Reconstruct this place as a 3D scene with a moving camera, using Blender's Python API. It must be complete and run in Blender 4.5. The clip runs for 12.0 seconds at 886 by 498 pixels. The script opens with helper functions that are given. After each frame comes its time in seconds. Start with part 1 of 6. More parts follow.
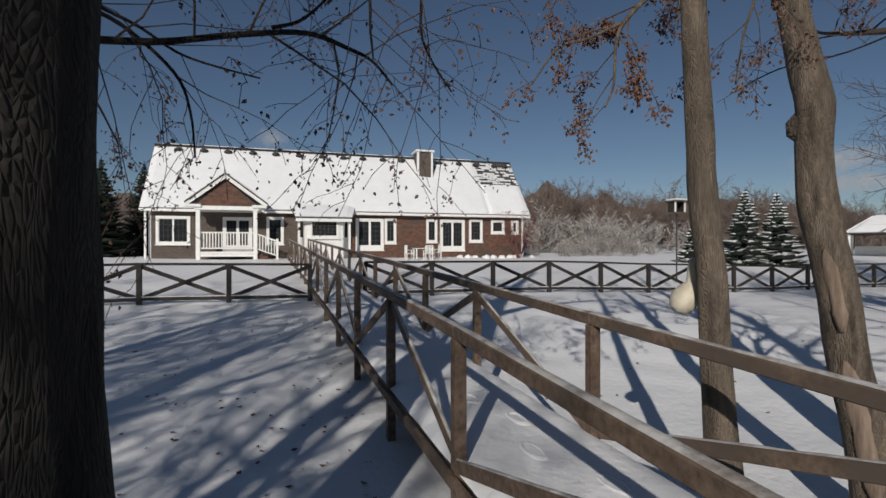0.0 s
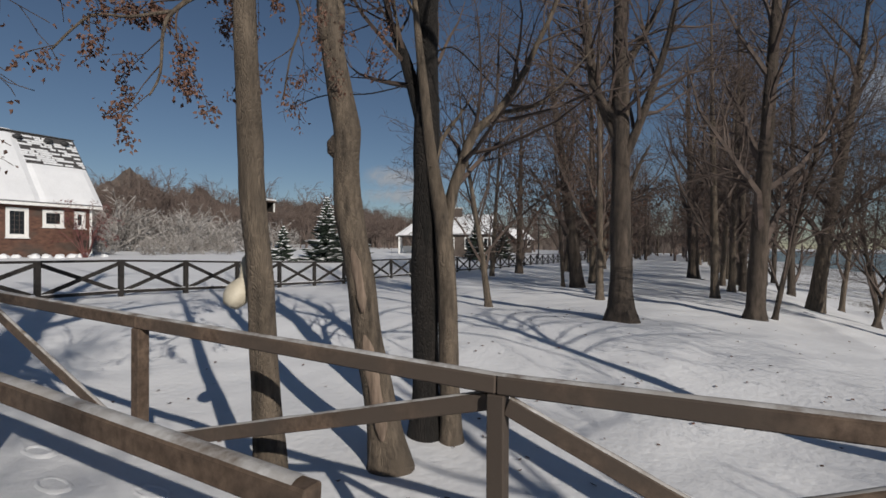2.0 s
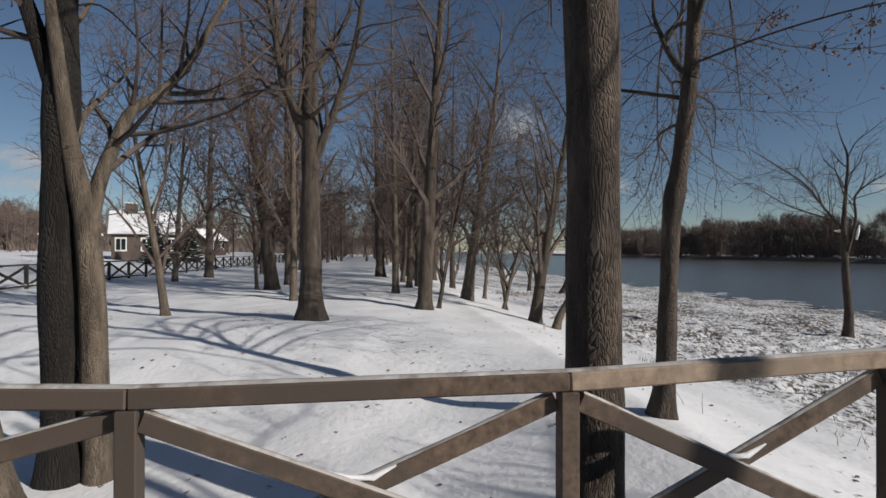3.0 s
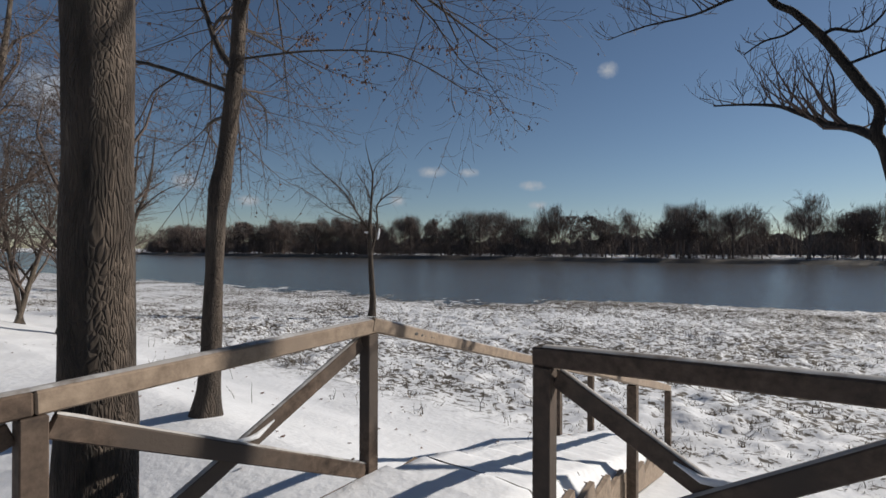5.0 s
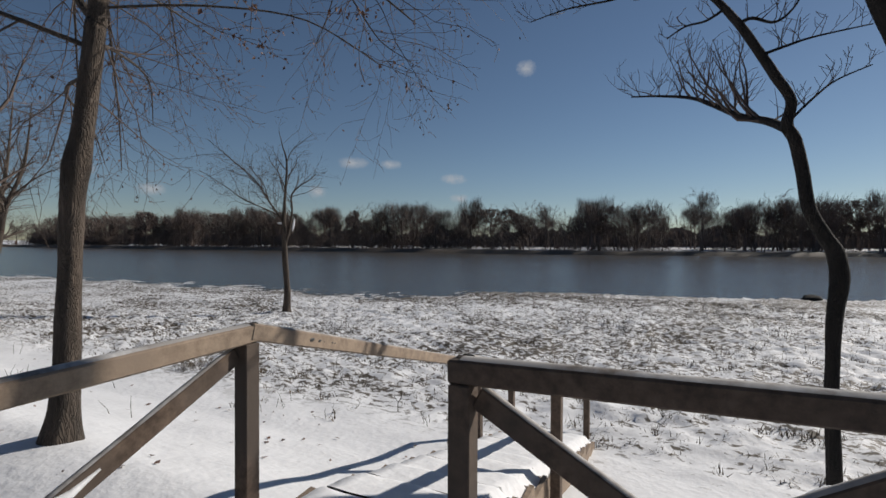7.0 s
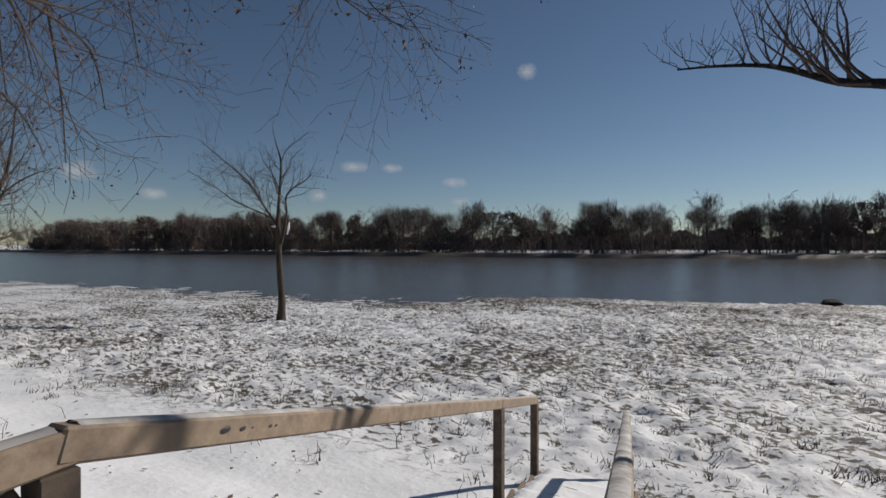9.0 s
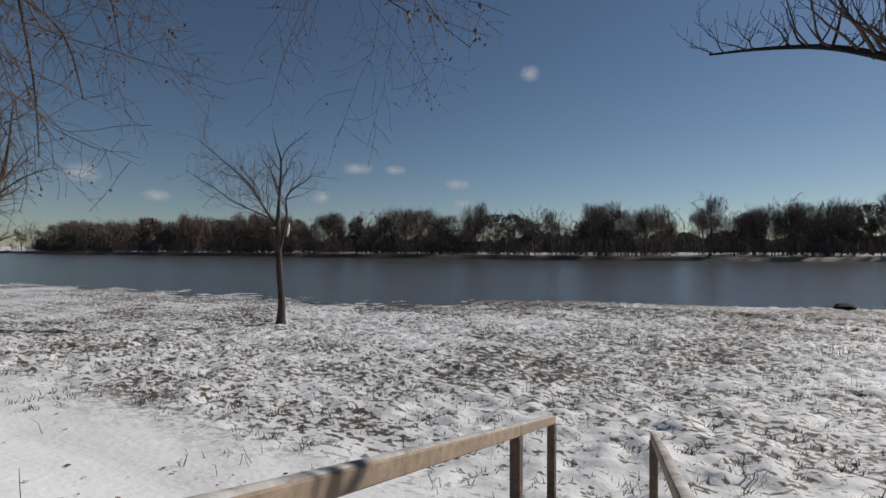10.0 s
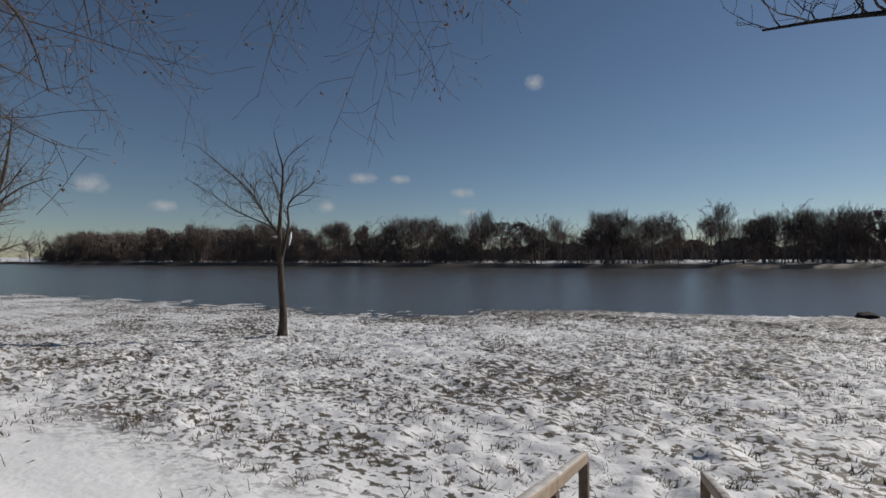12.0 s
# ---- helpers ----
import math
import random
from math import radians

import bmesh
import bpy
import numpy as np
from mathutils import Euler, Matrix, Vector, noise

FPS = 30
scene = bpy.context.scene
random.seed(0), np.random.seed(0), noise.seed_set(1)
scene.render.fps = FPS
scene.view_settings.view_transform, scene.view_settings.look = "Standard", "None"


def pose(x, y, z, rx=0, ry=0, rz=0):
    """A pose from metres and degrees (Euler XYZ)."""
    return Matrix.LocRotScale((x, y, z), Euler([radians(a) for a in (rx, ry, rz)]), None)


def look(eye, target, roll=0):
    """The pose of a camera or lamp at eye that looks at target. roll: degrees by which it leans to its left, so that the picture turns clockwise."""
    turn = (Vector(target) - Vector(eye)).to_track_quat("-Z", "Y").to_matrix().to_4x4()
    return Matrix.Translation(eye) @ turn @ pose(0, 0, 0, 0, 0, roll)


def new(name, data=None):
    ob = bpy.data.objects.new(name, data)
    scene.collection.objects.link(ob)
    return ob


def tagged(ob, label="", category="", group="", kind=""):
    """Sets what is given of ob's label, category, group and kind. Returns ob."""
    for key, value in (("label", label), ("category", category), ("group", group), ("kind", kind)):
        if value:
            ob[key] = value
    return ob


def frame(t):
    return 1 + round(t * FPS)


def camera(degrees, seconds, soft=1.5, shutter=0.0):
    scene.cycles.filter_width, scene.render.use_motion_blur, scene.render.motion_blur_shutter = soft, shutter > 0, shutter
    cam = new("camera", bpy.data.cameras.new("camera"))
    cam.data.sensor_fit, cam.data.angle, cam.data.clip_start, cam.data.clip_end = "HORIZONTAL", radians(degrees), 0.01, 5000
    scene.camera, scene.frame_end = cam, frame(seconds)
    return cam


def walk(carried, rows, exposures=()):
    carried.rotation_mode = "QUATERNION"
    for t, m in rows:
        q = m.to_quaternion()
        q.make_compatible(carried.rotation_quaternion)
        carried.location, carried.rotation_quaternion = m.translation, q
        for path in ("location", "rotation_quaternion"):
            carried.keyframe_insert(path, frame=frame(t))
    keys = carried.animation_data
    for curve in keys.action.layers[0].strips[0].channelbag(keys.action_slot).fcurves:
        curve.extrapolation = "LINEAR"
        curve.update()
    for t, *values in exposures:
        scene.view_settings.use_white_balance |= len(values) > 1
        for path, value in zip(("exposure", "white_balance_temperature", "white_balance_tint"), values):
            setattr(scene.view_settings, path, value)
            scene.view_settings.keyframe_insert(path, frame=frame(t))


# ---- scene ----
# ---- camera ----
cam = camera(83.4, 12.0, soft=1.6)
ROWS = [
    (0.0, -1.680, -3.119, 1.486, -19.43, -0.05, 0.05), (0.5, -1.623, -3.145, 1.488, -22.38, -0.05, 0.08),
    (1.0, -1.600, -3.240, 1.487, -31.99, -0.11, -0.10), (1.5, -1.556, -3.330, 1.480, -46.30, -0.14, -0.24),
    (2.0, -1.515, -3.412, 1.480, -63.37, -0.17, -0.24), (2.5, -1.475, -3.514, 1.460, -80.23, 0.0, -0.08),
    (3.0, -1.470, -3.622, 1.440, -96.94, 0.16, -0.06), (3.5, -1.435, -3.740, 1.408, -112.18, 0.25, 0.04),
    (5.5, -1.497, -3.955, 1.388, -149.16, -0.12, -0.30), (6.0, -1.474, -4.040, 1.383, -151.87, -0.38, -0.25),
    (6.5, -1.403, -4.209, 1.374, -152.54, -0.63, -0.12), (7.0, -1.270, -4.404, 1.368, -152.66, -0.78, -0.27),
    (8.8, -0.655, -5.460, 1.370, -152.55, -0.49, -0.15), (9.0, -0.592, -5.562, 1.376, -152.48, -0.37, -0.05),
    (9.5, -0.431, -5.838, 1.375, -152.34, -0.18, 0.0), (10.0, -0.271, -6.055, 1.386, -152.19, -0.15, -0.14),
    (10.5, -0.120, -6.250, 1.386, -152.02, -0.01, -0.03), (11.0, 0.014, -6.460, 1.367, -151.86, 0.13, 0.19),
    (11.5, 0.112, -6.630, 1.361, -151.73, 0.50, 0.21), (12.0, 0.152, -6.729, 1.380, -151.55, 0.85, 0.15)]
walk(cam, [(t, pose(x, y, z, 90 + p, r, yaw)) for t, x, y, z, yaw, p, r in ROWS], exposures=[(0.0, -0.52), (1.5, -0.47), (2.5, -0.36), (3.5, -0.02), (6.0, -0.07), (9.0, -0.25), (12.0, -0.25)])

# ---- world and sun ----
SUN_ELEV, SUN_AZ = 27.0, 214.0          # degrees; azimuth from +y towards +x
world = bpy.data.worlds.new("winter_sky")
scene.world = world
world.use_nodes = True
wn = world.node_tree.nodes
sky = wn.new("ShaderNodeTexSky")
sky.sky_type, sky.sun_disc = "NISHITA", False
sky.sun_elevation, sky.sun_rotation = radians(SUN_ELEV), radians(SUN_AZ)
sky.air_density, sky.dust_density, sky.ozone_density, sky.altitude = 1.0, 0.2, 2.1, 1500
world.node_tree.links.new(sky.outputs[0], wn["Background"].inputs[0])
wn["Background"].inputs[1].default_value = 0.061
sun_data = bpy.data.lights.new("sun", "SUN")
sun_data.energy, sun_data.angle, sun_data.color = 4.9, radians(0.6), (1.0, 0.93, 0.84)
sun = new("sun", sun_data)
sd = Vector((math.sin(radians(SUN_AZ)) * math.cos(radians(SUN_ELEV)), math.cos(radians(SUN_AZ)) * math.cos(radians(SUN_ELEV)), math.sin(radians(SUN_ELEV))))
sun.matrix_world = look(sd * 100, (0, 0, 0))


# ---- materials ----
def mat(name, c1, c2, scale=8.0, rough=0.8, bump=0.3, bump_scale=None, stretch=(1, 1, 1), c3=None, metal=0.0, coarse=0.6, dist=0.02, rand=0.0):
    """Two-scale noise between c1 and c2 with stains of c3, with fine relief."""
    m = bpy.data.materials.new(name)
    m.use_nodes = True
    nt = m.node_tree
    N, L = nt.nodes, nt.links
    b = N["Principled BSDF"]
    b.inputs["Roughness"].default_value, b.inputs["Metallic"].default_value = rough, metal
    tc = N.new("ShaderNodeTexCoord")
    mp = N.new("ShaderNodeMapping")
    mp.inputs["Scale"].default_value = stretch
    L.new(tc.outputs["Object"], mp.inputs[0])
    fine, big = N.new("ShaderNodeTexNoise"), N.new("ShaderNodeTexNoise")
    fine.inputs["Scale"].default_value, fine.inputs["Detail"].default_value, fine.inputs["Roughness"].default_value = scale, 6, 0.65
    big.inputs["Scale"].default_value, big.inputs["Detail"].default_value = coarse, 3
    L.new(mp.outputs[0], fine.inputs[0]), L.new(mp.outputs[0], big.inputs[0])
    ramp = N.new("ShaderNodeValToRGB")
    ramp.color_ramp.elements[0].position, ramp.color_ramp.elements[1].position = 0.32, 0.68
    ramp.color_ramp.elements[0].color, ramp.color_ramp.elements[1].color = (*c1, 1), (*c2, 1)
    L.new(fine.outputs[0], ramp.inputs[0])
    out = ramp.outputs[0]
    if c3:
        mx, r2 = N.new("ShaderNodeMixRGB"), N.new("ShaderNodeValToRGB")
        r2.color_ramp.elements[0].position, r2.color_ramp.elements[1].position = 0.48, 0.62
        L.new(big.outputs[0], r2.inputs[0]), L.new(r2.outputs[0], mx.inputs[0])
        L.new(out, mx.inputs[1])
        mx.inputs[2].default_value = (*c3, 1)
        out = mx.outputs[0]
    if rand:
        hs, oi, mr = N.new("ShaderNodeHueSaturation"), N.new("ShaderNodeObjectInfo"), N.new("ShaderNodeMapRange")
        mr.inputs[3].default_value, mr.inputs[4].default_value = 1 - rand, 1 + rand
        L.new(oi.outputs["Random"], mr.inputs[0]), L.new(mr.outputs[0], hs.inputs["Value"]), L.new(out, hs.inputs["Color"])
        out = hs.outputs[0]
    L.new(out, b.inputs["Base Color"])
    if bump:
        bn = N.new("ShaderNodeBump")
        bn.inputs["Strength"].default_value, bn.inputs["Distance"].default_value = bump, dist
        if bump_scale:
            nb = N.new("ShaderNodeTexNoise")
            nb.inputs["Scale"].default_value, nb.inputs["Detail"].default_value = bump_scale, 5
            L.new(mp.outputs[0], nb.inputs[0]), L.new(nb.outputs[0], bn.inputs["Height"])
        else:
            L.new(fine.outputs[0], bn.inputs["Height"])
        L.new(bn.outputs[0], b.inputs["Normal"])
    return m


def bark_material(name, dark, light, scale=9.0, depth=0.03, ridge=5.0):
    """Upright furrowed bark: a stretched Voronoi for the plates and noise for the grain."""
    m = mat(name, dark, light, scale=scale, rough=0.95, bump=0.0, stretch=(1, 1, 0.22), coarse=1.3, c3=tuple((a + b) / 2 * 0.8 for a, b in zip(dark, light)))
    N, L = m.node_tree.nodes, m.node_tree.links
    tc = N.new("ShaderNodeTexCoord")
    mp, wob, add, vo, nz, mul = N.new("ShaderNodeMapping"), N.new("ShaderNodeTexNoise"), N.new("ShaderNodeVectorMath"), N.new("ShaderNodeTexVoronoi"), N.new("ShaderNodeTexNoise"), N.new("ShaderNodeMath")
    mp.inputs["Scale"].default_value = (1, 1, 0.2)
    wob.inputs["Scale"].default_value = 4.0
    vo.feature, vo.inputs["Scale"].default_value = "DISTANCE_TO_EDGE", ridge * 4
    nz.inputs["Scale"].default_value, nz.inputs["Detail"].default_value = 30, 6
    L.new(tc.outputs["Object"], mp.inputs[0]), L.new(mp.outputs[0], wob.inputs[0])
    sc = N.new("ShaderNodeVectorMath")
    sc.operation, sc.inputs[3].default_value = "SCALE", 0.25
    L.new(wob.outputs[1], sc.inputs[0]), L.new(mp.outputs[0], add.inputs[0]), L.new(sc.outputs[0], add.inputs[1])
    L.new(add.outputs[0], vo.inputs[0]), L.new(mp.outputs[0], nz.inputs[0])
    mr = N.new("ShaderNodeMapRange")
    mr.inputs[2].default_value = 0.25
    L.new(vo.outputs["Distance"], mr.inputs[0])
    L.new(mr.outputs[0], mul.inputs[0])
    mul.operation = "ADD"
    half = N.new("ShaderNodeMath")
    half.operation, half.inputs[1].default_value = "MULTIPLY", 0.5
    L.new(nz.outputs[0], half.inputs[0]), L.new(half.outputs[0], mul.inputs[1])
    bn = N.new("ShaderNodeBump")
    bn.inputs["Strength"].default_value, bn.inputs["Distance"].default_value = 1.0, depth
    L.new(mul.outputs[0], bn.inputs["Height"]), L.new(bn.outputs[0], N["Principled BSDF"].inputs["Normal"])
    return m


def snow_material(name, tint=(0.78, 0.79, 0.81)):
    """Wind-packed snow with fine relief."""
    return mat(name, tuple(v * 0.93 for v in tint), tint, scale=1.6, rough=0.75, bump=0.5, bump_scale=9.0, dist=0.03)


M_snow = snow_material("snow")
M_bark = bark_material("bark_brown", (0.03, 0.024, 0.019), (0.13, 0.1, 0.078), depth=0.012, ridge=15)
M_bark_grey = bark_material("bark_grey", (0.05, 0.04, 0.031), (0.2, 0.158, 0.118), scale=14, depth=0.006, ridge=20)
# near-black: dark bark with the shade of backlit trunks put into the base colour
M_bark_dark_shaded = bark_material("bark_dark_shaded", (0.006, 0.0055, 0.005), (0.027, 0.022, 0.019), depth=0.016, ridge=14)
M_scar = mat("bare_wood", (0.11, 0.08, 0.06), (0.26, 0.195, 0.15), scale=22, stretch=(1, 1, 0.15), rough=0.85)
M_twig = mat("twig_bark", (0.038, 0.028, 0.024), (0.115, 0.082, 0.066), scale=4, bump=0)
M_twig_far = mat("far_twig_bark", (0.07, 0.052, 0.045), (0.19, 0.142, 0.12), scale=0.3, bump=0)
M_leaf = mat("dead_oak_leaf", (0.055, 0.028, 0.02), (0.19, 0.1, 0.07), scale=3, bump=0, rough=0.7)
M_wood = mat("weathered_lumber", (0.058, 0.038, 0.026), (0.165, 0.115, 0.082), scale=18, stretch=(1, 1, 1), rough=0.8, bump=0.4, coarse=1.1, c3=(0.075, 0.057, 0.045), dist=0.006, rand=0.15)
M_frost_wood = mat("frosted_lumber", (0.16, 0.13, 0.105), (0.62, 0.62, 0.62), scale=7, rough=0.8, bump=0.3, coarse=1.6, c3=(0.42, 0.4, 0.38), dist=0.006)
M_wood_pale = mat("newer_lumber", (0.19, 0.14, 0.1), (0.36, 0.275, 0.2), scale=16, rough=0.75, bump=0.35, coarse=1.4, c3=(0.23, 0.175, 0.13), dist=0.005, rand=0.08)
M_wood_dark = mat("stained_fence_wood", (0.012, 0.01, 0.009), (0.034, 0.029, 0.026), scale=14, rough=0.8, bump=0.3, dist=0.005, rand=0.15)
M_white = mat("white_trim_paint", (0.72, 0.72, 0.7), (0.82, 0.82, 0.8), scale=5, rough=0.5, bump=0.05)
M_shingle_wall = mat("brown_cedar_shingles", (0.055, 0.03, 0.022), (0.17, 0.085, 0.058), scale=2.6, rough=0.9, bump=0.3, stretch=(1, 1, 2.2), coarse=0.5, c3=(0.075, 0.055, 0.045))
M_shingle_grey = mat("grey_cedar_shingles", (0.07, 0.055, 0.046), (0.12, 0.095, 0.08), scale=4, rough=0.9, bump=0.3, stretch=(1, 1, 3))
M_shingle_roof = mat("dark_roof_shingles", (0.03, 0.03, 0.032), (0.09, 0.085, 0.085), scale=10, rough=0.9, bump=0.4)
M_dark = mat("dark_metal", (0.015, 0.015, 0.017), (0.04, 0.04, 0.042), scale=6, rough=0.6)
M_conifer = mat("spruce_needles", (0.012, 0.022, 0.014), (0.035, 0.055, 0.035), scale=5, rough=0.8, bump=0)
M_bush = mat("red_bush_twigs", (0.09, 0.03, 0.03), (0.2, 0.08, 0.07), scale=4, bump=0)
M_grass = mat("dead_grass", (0.05, 0.037, 0.025), (0.17, 0.125, 0.08), scale=2, bump=0)
M_weed = mat("dead_weed_stems", (0.045, 0.035, 0.028), (0.1, 0.08, 0.06), scale=5, bump=0)
M_gourd = mat("pale_dried_gourd", (0.42, 0.38, 0.3), (0.62, 0.57, 0.46), scale=7, rough=0.6, bump=0.1)
M_room = mat("dim_room", (0.03, 0.03, 0.03), (0.05, 0.048, 0.045), scale=1, bump=0)

M_glass = bpy.data.materials.new("window_glass")
M_glass.use_nodes = True
gb = M_glass.node_tree.nodes["Principled BSDF"]
gb.inputs["Base Color"].default_value, gb.inputs["Roughness"].default_value = (0.02, 0.024, 0.028, 1), 0.06

M_water = mat("river_water", (0.066, 0.06, 0.052), (0.09, 0.082, 0.072), scale=0.15, rough=0.2, bump=0.5, bump_scale=1.8, stretch=(0.45, 1, 1), dist=0.14)


# ---- geometry helpers ----
def link_mesh(name, verts, faces, material, parent=None, smooth=False, label=""):
    me = bpy.data.meshes.new(name)
    me.from_pydata([tuple(v) for v in verts] if not isinstance(verts, list) else verts, [], faces if isinstance(faces, list) else faces.tolist())
    me.materials.append(material)
    if smooth:
        me.polygons.foreach_set("use_smooth", [True] * len(me.polygons))
    ob = new(name, me)
    if parent:
        ob.parent = parent
    if label:
        ob["label"] = label
    return ob


def part(name, bm, material, parent=None, label="", smooth=False):
    me = bpy.data.meshes.new(name)
    bm.normal_update()
    bm.to_mesh(me)
    bm.free()
    me.materials.append(material)
    if smooth:
        me.polygons.foreach_set("use_smooth", [True] * len(me.polygons))
    ob = new(name, me)
    if parent:
        ob.parent = parent
    if label:
        ob["label"] = label
    return ob


def thing(name, label, category, loc=(0, 0, 0), rz=0, group="", kind=""):
    ob = new(name)
    ob.matrix_world = pose(*loc, 0, 0, rz)
    return tagged(ob, label, category, group, kind)


def box(bm, x0, y0, z0, x1, y1, z1, bevel=0.0):
    r = bmesh.ops.create_cube(bm, size=1, matrix=Matrix.Translation(((x0 + x1) / 2, (y0 + y1) / 2, (z0 + z1) / 2)) @ Matrix.Diagonal((abs(x1 - x0), abs(y1 - y0), abs(z1 - z0), 1)))
    if bevel:
        es = list({e for v in r["verts"] for e in v.link_edges})
        bmesh.ops.bevel(bm, geom=es, offset=bevel, segments=1, affect="EDGES")
    return bm


def boxm(x0, y0, z0, x1, y1, z1, bevel=0.0):
    return box(bmesh.new(), x0, y0, z0, x1, y1, z1, bevel)


def beam(p, q, w, h, bevel=0.006, up=(0, 0, 1)):
    """A board from p to q; w across, h along the up side."""
    p, q = Vector(p), Vector(q)
    d = (q - p)
    L_ = d.length
    d.normalize()
    s = d.cross(Vector(up))
    s.normalize()
    u = s.cross(d)
    bm = boxm(-w / 2, 0, -h / 2, w / 2, L_, h / 2, bevel)
    m = Matrix((s, d, u)).transposed().to_4x4()
    m.translation = p
    bmesh.ops.transform(bm, matrix=m, verts=bm.verts)
    return bm


def tube(pts, radii, sides, V, F, cap=True):
    """Append a tapered tube along pts to the lists V and F."""
    pts = [Vector(p) for p in pts]
    base = len(V)
    ref = Vector((0.31, 0.95, 0.05))
    n = len(pts)
    for i, p in enumerate(pts):
        d = (pts[min(i + 1, n - 1)] - pts[max(i - 1, 0)])
        if d.length < 1e-6:
            d = Vector((0, 0, 1))
        d.normalize()
        if abs(d.dot(ref)) > 0.95:
            ref = Vector((0.9, -0.3, 0.3))
        s = d.cross(ref).normalized()
        u = d.cross(s)
        for k in range(sides):
            a = 2 * math.pi * k / sides
            o = p + (s * math.cos(a) + u * math.sin(a)) * radii[i]
            V.append((o.x, o.y, o.z))
    for i in range(n - 1):
        for k in range(sides):
            a, b = base + i * sides + k, base + i * sides + (k + 1) % sides
            F.append((a, b, b + sides, a + sides))
    if cap:
        F.append(tuple(base + (n - 1) * sides + k for k in range(sides)))


# ---- ground ----
def lerp_table(x, xs, ys):
    return np.interp(x, xs, ys)


SHORE_X, SHORE_Y = [-400, -70, -10, -2, 8, 16, 32, 46, 66, 140, 400], [-82, -60, -45, -42, -40.2, -39.8, -39.4, -38, -35.5, -31, -26]
FAR_X, FAR_Y = [-700, -230, -52, -9, 39, 99, 156, 227, 382, 800], [-380, -262, -204, -183, -169, -165, -160, -154, -140, -115]
BANK_X, BANK_Y = [-60, -4, 3, 22, 40, 120], [-7, -6.6, -6.6, -6.6, -6.0, -5]


def smooth01(t):
    t = np.clip(t, 0, 1)
    return t * t * (3 - 2 * t)


def ground_z(x, y):
    x, y = np.asarray(x, float), np.asarray(y, float)
    left = lerp_table(y, [-24, -18.8, -11.8, -9.5, -8.2, -6.9, -5, 0, 2, 11, 20, 31, 60, 90, 150, 260], [-1.95, -1.83, -1.6, -1.3, -1.05, -0.75, -0.6, -0.58, -0.55, 0.1, 0.5, 0.85, 1.2, 2.5, 9, 13])
    right = lerp_table(y, [-24, -18.8, -11.8, -9.5, -8.2, -6.9, -5, -3, 0, 5, 11, 20, 31, 60, 90, 150, 260], [-1.95, -1.83, -1.6, -1.3, -0.95, -0.47, -0.2, -0.05, -0.01, 0.04, 0.12, 0.5, 0.85, 1.2, 2.5, 9, 13])
    k = smooth01((x + 0.5) / 1.3)
    z = left * (1 - k) + right * k
    z = z + smooth01((x - 5) / 40) * smooth01((y - 55) / 60) * 3
    z = z - 0.3 * smooth01((x - 4) / 12) * smooth01((y + 9) / 3) * smooth01((30 - y) / 20)
    z = z - 0.28 * smooth01((x - 7) / 11) * smooth01((-11 - y) / 8)
    # the lawn lies well below the boardwalk on its wooded side too
    z = z - 0.66 * k * smooth01((y + 7.2) / 3) * smooth01((9 - y) / 8) * (1 - smooth01((x - 4.2) / 6))
    shore = lerp_table(x, SHORE_X, SHORE_Y)
    out = np.clip((-24 - y) / np.maximum(-24 - shore, 1), 0, 1)
    z = z - 0.36 * out
    z = z - 1.6 * smooth01((shore - y) / 6)
    far = lerp_table(x, FAR_X, FAR_Y)
    z = z + 2.6 * smooth01((far + 4 - y) / 9) + 0.035 * np.clip(far - 8 - y, 0, 70)
    return z


def bumps(x, y):
    b = 0.02 * np.sin(x * 2.1 + 1.3 * np.sin(y * 1.7)) * np.sin(y * 2.6 + 1.1 * np.sin(x * 1.3)) + 0.03 * np.sin(x * 0.7 + y * 0.45) * np.sin(y * 0.6 - x * 0.3)
    return b


def axis(lo, hi, near_lo, near_hi, step, growth):
    a = list(np.arange(near_lo, near_hi + 1e-6, step))
    s, v = step, near_hi
    while v < hi:
        s *= growth
        v += s
        a.append(v)
    s, v = step, near_lo
    pre = []
    while v > lo:
        s *= growth
        v -= s
        pre.append(v)
    return np.array(pre[::-1] + a)


gx, gy = axis(-1500, 1800, -8, 18, 0.13, 1.05), axis(-1800, 1800, -25, 12, 0.13, 1.05)
GX, GY = np.meshgrid(gx, gy)
rng = np.random.default_rng(5)
GZ = ground_z(GX, GY) + bumps(GX, GY)
meadow = smooth01((lerp_table(GX, BANK_X, BANK_Y) - 1.5 - GY) / 4.0) * smooth01((GY + 70) / 20)


def value_noise(x, y, seed):
    """Smooth lattice noise in 0..1 by hashing."""
    xi, yi = np.floor(x).astype(np.int64), np.floor(y).astype(np.int64)
    fx, fy = smooth01(x - xi), smooth01(y - yi)

    def h(i, j):
        v = np.sin(i * 127.1 + j * 311.7 + seed * 74.7) * 43758.5453
        return v - np.floor(v)
    return (h(xi, yi) * (1 - fx) + h(xi + 1, yi) * fx) * (1 - fy) + (h(xi, yi + 1) * (1 - fx) + h(xi + 1, yi + 1) * fx) * fy


